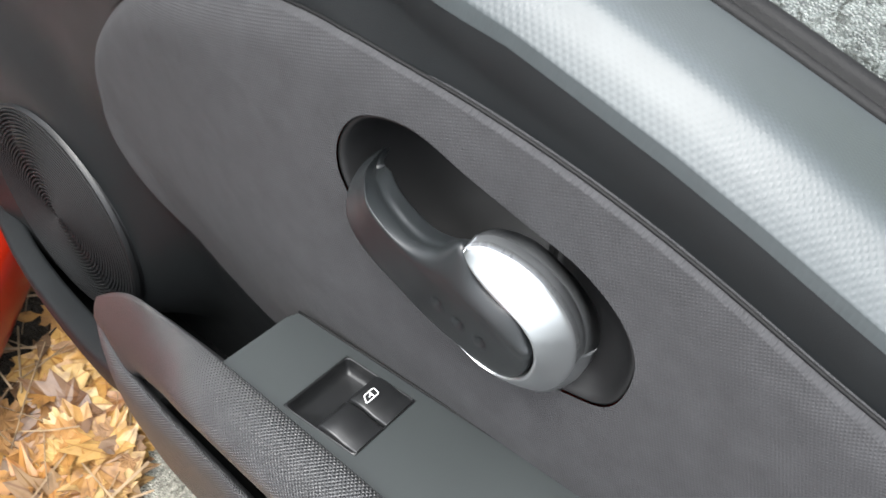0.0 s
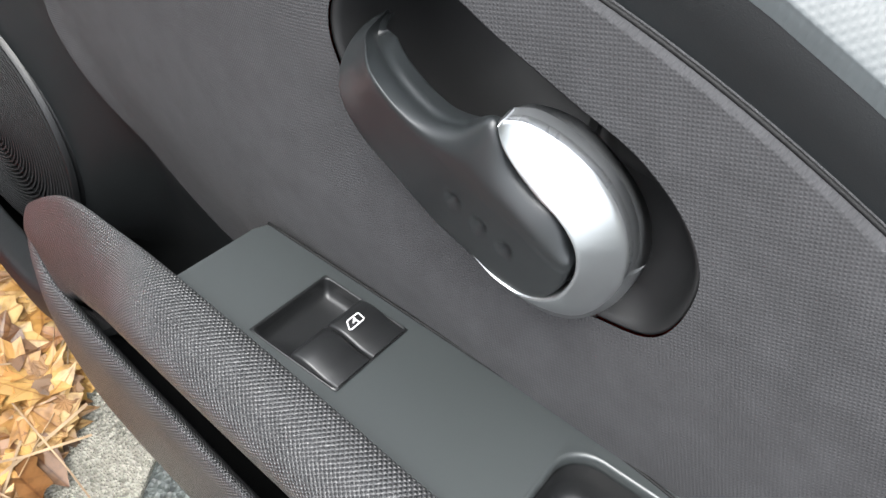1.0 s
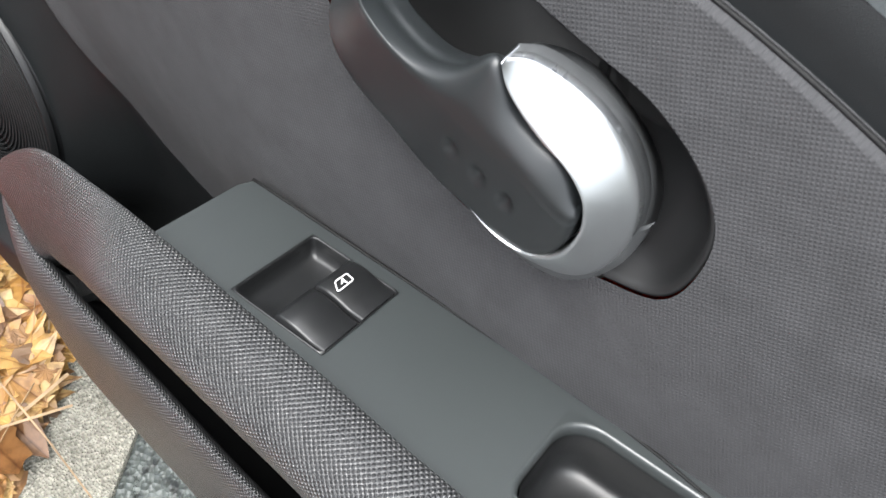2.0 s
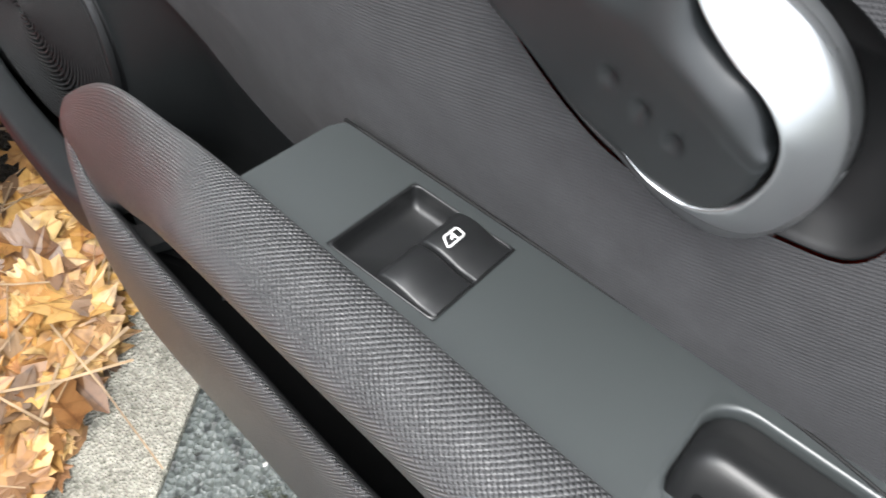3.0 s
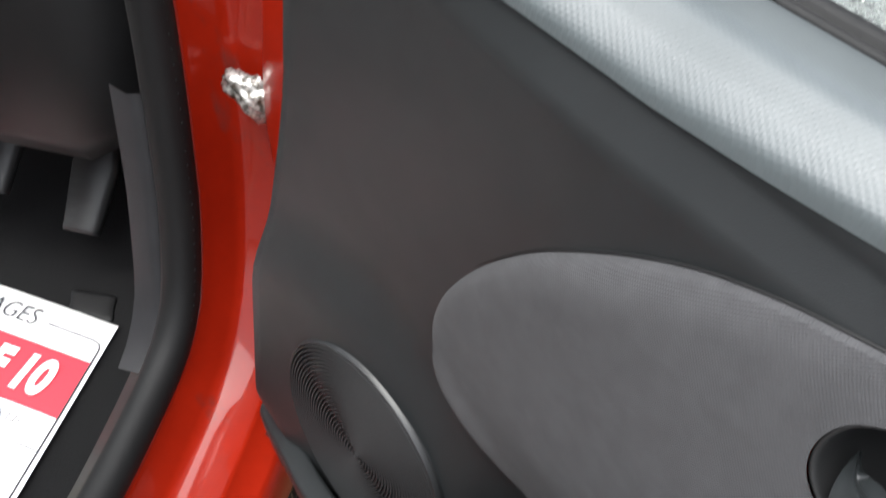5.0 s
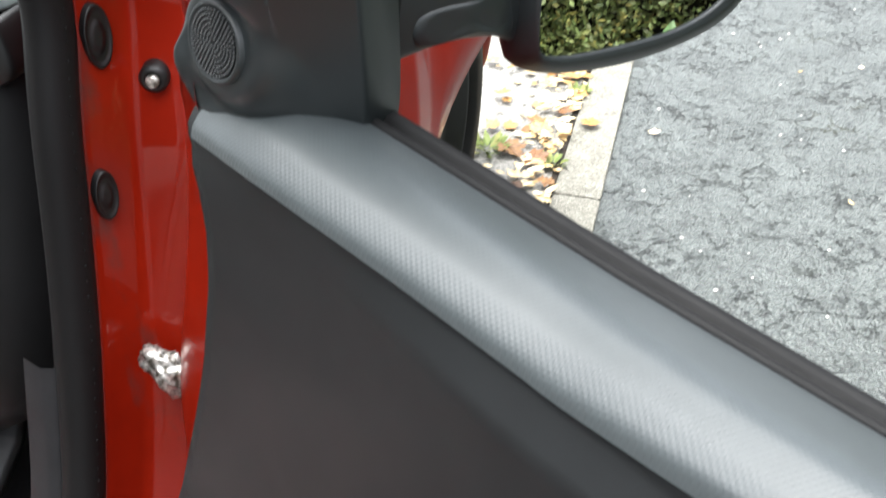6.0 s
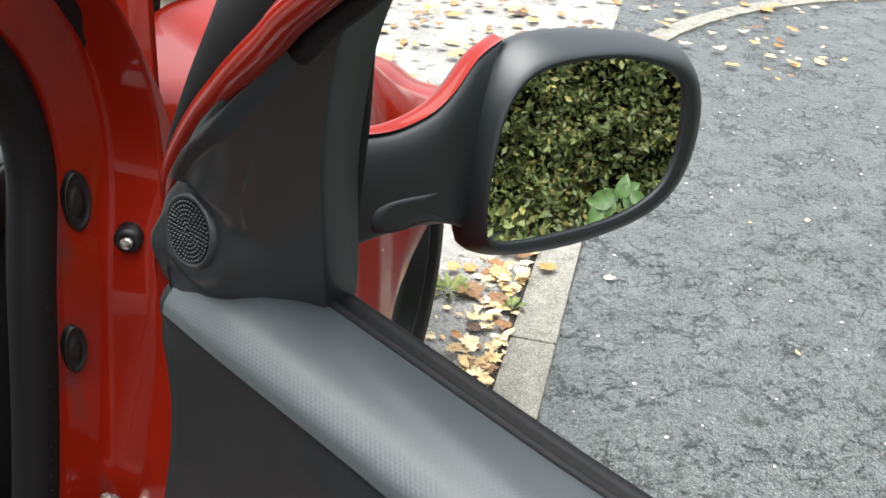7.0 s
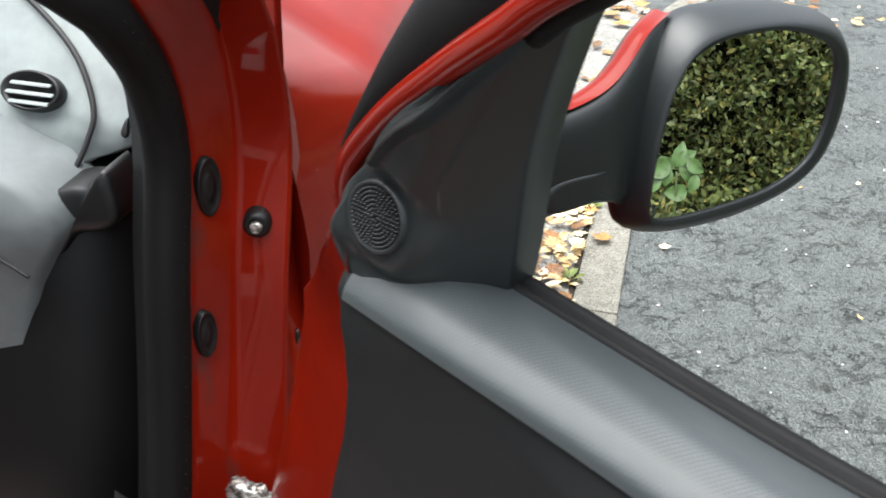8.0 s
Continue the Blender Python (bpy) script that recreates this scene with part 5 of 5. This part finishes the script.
BROWN = leaf_material("brown_leaf", [(0.2, 0.09, 0.035), (0.32, 0.17, 0.06), (0.12, 0.06, 0.028), (0.4, 0.2, 0.05), (0.07, 0.04, 0.02), (0.26, 0.14, 0.06)])
spots, sizes, shapes = [], [], []
strew(700, -0.45, 0.03, -1.0, 0.75, 0.015, 0.06, 0.02)
strew(500, -0.02, 0.16, -1.0, 0.75, 0.02, 0.07, 0.035)
pile = litter(spots, sizes, shapes)
stuff("brown_leaves", pile[0], pile[1], BROWN, "dark brown rotting leaves beside the sill", "fallen leaves", pile[2])
PALE = leaf_material("dry_leaf", [(0.8, 0.66, 0.4), (0.85, 0.75, 0.52), (0.7, 0.5, 0.22), (0.55, 0.4, 0.2), (0.82, 0.7, 0.45)])
spots, sizes, shapes = [], [], []
strew(330, 0.04, 0.15, 0.75, 3.2, 0.015, 0.05, 0.02)
strew(60, -0.12, 0.06, 0.9, 3.2, 0.012, 0.035, 0.005)
strew(200, -1.6, 0.2, 1.8, 5.0, 0.02, 0.06)
strew(160, -2.0, 1.2, 4.0, 6.5, 0.03, 0.07)
strew(40, 0.3, 3.0, -1.0, 6.0, 0.012, 0.032, 0.0)
pile = litter(spots, sizes, shapes)
stuff("dry_leaves", pile[0], pile[1], PALE, "pale dry leaves scattered along the kerb", "fallen leaves", pile[2])

# ---- hedge across the drive, seen in the mirror ----
HEDGE = leaf_material("hedge_leaf", [(0.06, 0.09, 0.027), (0.11, 0.16, 0.045), (0.19, 0.24, 0.07), (0.09, 0.13, 0.036), (0.3, 0.27, 0.07), (0.13, 0.18, 0.05), (0.16, 0.18, 0.065), (0.08, 0.11, 0.04)], 0.55)
# near-black tone that paints the shade between the hedge's leaves
HEDGE_SHADE = material("hedge_inside_shade", (0.012, 0.01, 0.007), 0.95)
worn(HEDGE_SHADE, (0.006, 0.005, 0.004), (0.03, 0.024, 0.015), 20)
verts, faces = [], []


def foliage_wall(n, u0, v0, u1, v1, height):
    a, b = car(u0, v0, 0), car(u1, v1, 0)
    side = (b - a).normalized().cross(Vector((0, 0, 1)))
    for _ in range(n):
        s, z = rng.uniform(0, 1), rng.uniform(0.0, height)
        p = a.lerp(b, s) + side * (abs(rng.normal(0, 0.1)) + 0.06 * math.sin(23 * s) + 0.05 * math.sin(9 * z + 31 * s)) + Vector((0, 0, z))
        size, d = rng.uniform(0.014, 0.034), Vector(rng.normal(0, 1, 3)).normalized()
        w = d.cross(Vector(rng.normal(0, 1, 3))).normalized()
        k = len(verts)
        verts.extend([tuple(p - d * size), tuple(p + w * size * 0.45), tuple(p + d * size), tuple(p - w * size * 0.45 + d.cross(w) * size * 0.2)])
        faces.append((k, k + 1, k + 2, k + 3))


foliage_wall(26000, 2.35, -1.6, 2.35, 3.6, 2.4)
for _ in range(6000):
    p = car(rng.uniform(1.85, 2.3), rng.uniform(-0.7, 2.3), rng.uniform(0.0, 0.12))
    size, d = rng.uniform(0.008, 0.022), Vector(rng.normal(0, 1, 3)).normalized()
    w = d.cross(Vector(rng.normal(0, 1, 3))).normalized()
    k = len(verts)
    verts.extend([tuple(p - d * size), tuple(p + w * size * 0.5), tuple(p + d * size), tuple(p - w * size * 0.5)])
    faces.append((k, k + 1, k + 2, k + 3))
for _ in range(85000):
    v, z = rng.uniform(-0.7, 2.3), rng.uniform(0.0, 1.1)
    hollow = math.sin(17 * v + 3 * math.sin(11 * z)) * math.sin(19 * z + 2 * math.sin(9 * v))
    if hollow < -0.4 and rng.random() < 0.6:
        continue
    p = car(2.36 - abs(rng.normal(0, 0.05)) - 0.07 * max(0, hollow), v, z)
    size, d = rng.uniform(0.006, 0.0145), Vector(rng.normal(0, 1, 3)).normalized()
    w = d.cross(Vector(rng.normal(0, 1, 3))).normalized()
    k = len(verts)
    verts.extend([tuple(p - d * size), tuple(p + w * size * 0.5), tuple(p + d * size), tuple(p - w * size * 0.5 + d.cross(w) * size * 0.2)])
    faces.append((k, k + 1, k + 2, k + 3))
for _ in range(9000):
    p = car(rng.uniform(2.4, 3.05), rng.uniform(-1.6, 3.6), 2.3 + abs(rng.normal(0, 0.07)))
    if rng.random() < 0.35:
        p = car(rng.uniform(2.4, 3.05), rng.choice((-1.55, 3.55)) + rng.normal(0, 0.05), rng.uniform(0, 2.35))
    elif rng.random() < 0.45:
        p = car(3.0 + abs(rng.normal(0, 0.06)), rng.uniform(-1.6, 3.6), rng.uniform(0, 2.35))
    size, d = rng.uniform(0.02, 0.045), Vector(rng.normal(0, 1, 3)).normalized()
    w = d.cross(Vector(rng.normal(0, 1, 3))).normalized()
    k = len(verts)
    verts.extend([tuple(p - d * size), tuple(p + w * size * 0.5), tuple(p + d * size), tuple(p - w * size * 0.5)])
    faces.append((k, k + 1, k + 2, k + 3))
hedge = thing("hedge", "dense dark green hedge at the drive's far side", "hedge")
foliage = stuff("foliage", verts, faces, HEDGE, "small dark green leaves", "")
foliage.parent = hedge
# filler box, its dark colour standing for shade deep in the hedge
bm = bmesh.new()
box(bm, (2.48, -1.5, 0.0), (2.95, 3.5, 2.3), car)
part("hedge_core", bm, HEDGE_SHADE, hedge)

# ---- broad-leaved plant in front of the hedge ----
PLANT = leaf_material("plant_leaf", [(0.05, 0.11, 0.024), (0.075, 0.15, 0.038), (0.06, 0.125, 0.03)], 0.45)
TWIGGREEN = material("plant_stem", (0.07, 0.11, 0.03), 0.6)
plant = thing("plant", "young broad-leaved green plant growing before the hedge", "plant")
for k, (v, z, size, turn) in enumerate(((-0.059, 0.011, 0.08, 200), (-0.069, -0.031, 0.066, 240), (0.0, 0.048, 0.066, 80), (0.025, 0.007, 0.062, 290), (0.046, 0.025, 0.056, 330), (0.0, -0.045, 0.066, 190), (-0.032, 0.025, 0.05, 150), (0.02, 0.044, 0.056, 30), (0.045, -0.02, 0.05, 250), (-0.03, -0.01, 0.05, 265))):
    along, across = (math.cos(radians(turn)), math.sin(radians(turn))), (-math.sin(radians(turn)), math.cos(radians(turn)))
    rows = []
    for i in range(11):
        f = i / 10
        w = size * 0.33 * math.sin(math.pi * f ** 0.72) ** 0.75 if 0 < f < 1 else 0.0006
        row = []
        for a in (-1, -0.6, 0, 0.6, 1):
            pv = v + along[0] * size * (f - 0.5) + across[0] * w * a
            pz = z + along[1] * size * (f - 0.5) + across[1] * w * a
            row.append(car(1.99 + 0.45 * pz + 0.003 * (k % 4) - 0.25 * w * abs(a) + 0.25 * size * (f - 0.4) ** 2, 0.315 + 0.88 * pv, 0.25 + 0.88 * pz))
        rows.append(row)
    part("leaf", skin(rows), PLANT, plant)
part("stem", tube(catmull([car(1.96, 0.33, 0.0), car(1.955, 0.32, 0.12), car(1.97, 0.315, 0.21), car(1.985, 0.31, 0.26)], 12), 0.003, 6, (1, 0, 0)), TWIGGREEN, plant)

# ---- twigs among the leaves, pebbles on the asphalt, weeds by the kerb ----
TWIG = material("twig_bark", (0.12, 0.07, 0.04), 0.85)
worn(TWIG, (0.06, 0.035, 0.02), (0.42, 0.3, 0.18), 12)
verts, faces = [], []


def rod(a, b, r):
    d = (b - a).normalized()
    x = d.cross(Vector((0, 0, 1))).normalized()
    y = d.cross(x)
    k = len(verts)
    for p in (a, a.lerp(b, 0.5) + y * r * rng.uniform(-4, 4) + x * r * rng.uniform(-4, 4), b):
        for q in (0, 2.1, 4.2):
            verts.append(tuple(p + (x * math.cos(q) + y * math.sin(q)) * r))
    for j in (0, 3):
        for c in range(3):
            faces.append((k + j + c, k + j + (c + 1) % 3, k + j + 3 + (c + 1) % 3, k + j + 3 + c))


for _ in range(380):
    a = car(rng.uniform(-0.3, 0.15), rng.uniform(-1.0, 0.7), rng.uniform(0.03, 0.06))
    q, n = rng.uniform(0, 6.28), rng.uniform(0.04, 0.2)
    rod(a, a + Vector((math.cos(q) * n, math.sin(q) * n, rng.uniform(-0.01, 0.02))), rng.uniform(0.0006, 0.002))
stuff("twigs", verts, faces, TWIG, "thin brown twigs and leaf stalks", "twigs")
PEBBLE = material("pale_stone", (0.7, 0.69, 0.65), 0.8)
worn(PEBBLE, (0.5, 0.48, 0.44), (0.85, 0.84, 0.8), 90)
verts, faces = [], []
for _ in range(260):
    c = car(rng.uniform(0.28, 2.2), rng.uniform(-0.8, 4.5), 0.003)
    r = rng.uniform(0.002, 0.006) * (2.0 if rng.random() < 0.08 else 1.0)
    k = len(verts)
    verts.extend([tuple(c + Vector((r * rng.uniform(0.6, 1.3) * math.cos(q), r * rng.uniform(0.6, 1.3) * math.sin(q), 0))) for q in (0, 1.25, 2.5, 3.75, 5.0)] + [tuple(c + Vector((0, 0, r * 0.8)))])
    faces.extend([(k + j, k + (j + 1) % 5, k + 5) for j in range(5)])
stuff("pebbles", verts, faces, PEBBLE, "small pale stones scattered on asphalt", "pebbles")
WEED = leaf_material("weed_leaf", [(0.1, 0.16, 0.03), (0.18, 0.24, 0.05), (0.25, 0.26, 0.07)], 0.6)
for u, v, size in ((-0.038, 1.727, 0.05), (0.13, 1.695, 0.035), (0.14, 2.1, 0.03), (0.28, 1.1, 0.02), (0.15, 0.95, 0.03)):
    verts, faces = [], []
    for _ in range(90):
        q, n = rng.uniform(0, 6.28), size * rng.uniform(0.3, 1.0)
        a = car(u, v, 0.01) + Vector((math.cos(q), math.sin(q), 0)) * size * rng.uniform(0, 0.7)
        b = a + Vector((math.cos(q) * n * 0.8, math.sin(q) * n * 0.8, n * rng.uniform(0.2, 0.7)))
        w = Vector((-math.sin(q), math.cos(q), 0)) * n * 0.16
        k = len(verts)
        verts.extend([tuple(a), tuple(a.lerp(b, 0.6) + w), tuple(b), tuple(a.lerp(b, 0.6) - w)])
        faces.append((k, k + 1, k + 2, k + 3))
    me = bpy.data.meshes.new("weed")
    me.from_pydata(verts, [], faces)
    me.materials.append(WEED)
    tagged(new("weed", me), "small green weed tuft beside the kerb", "weed", "weeds by the kerb")
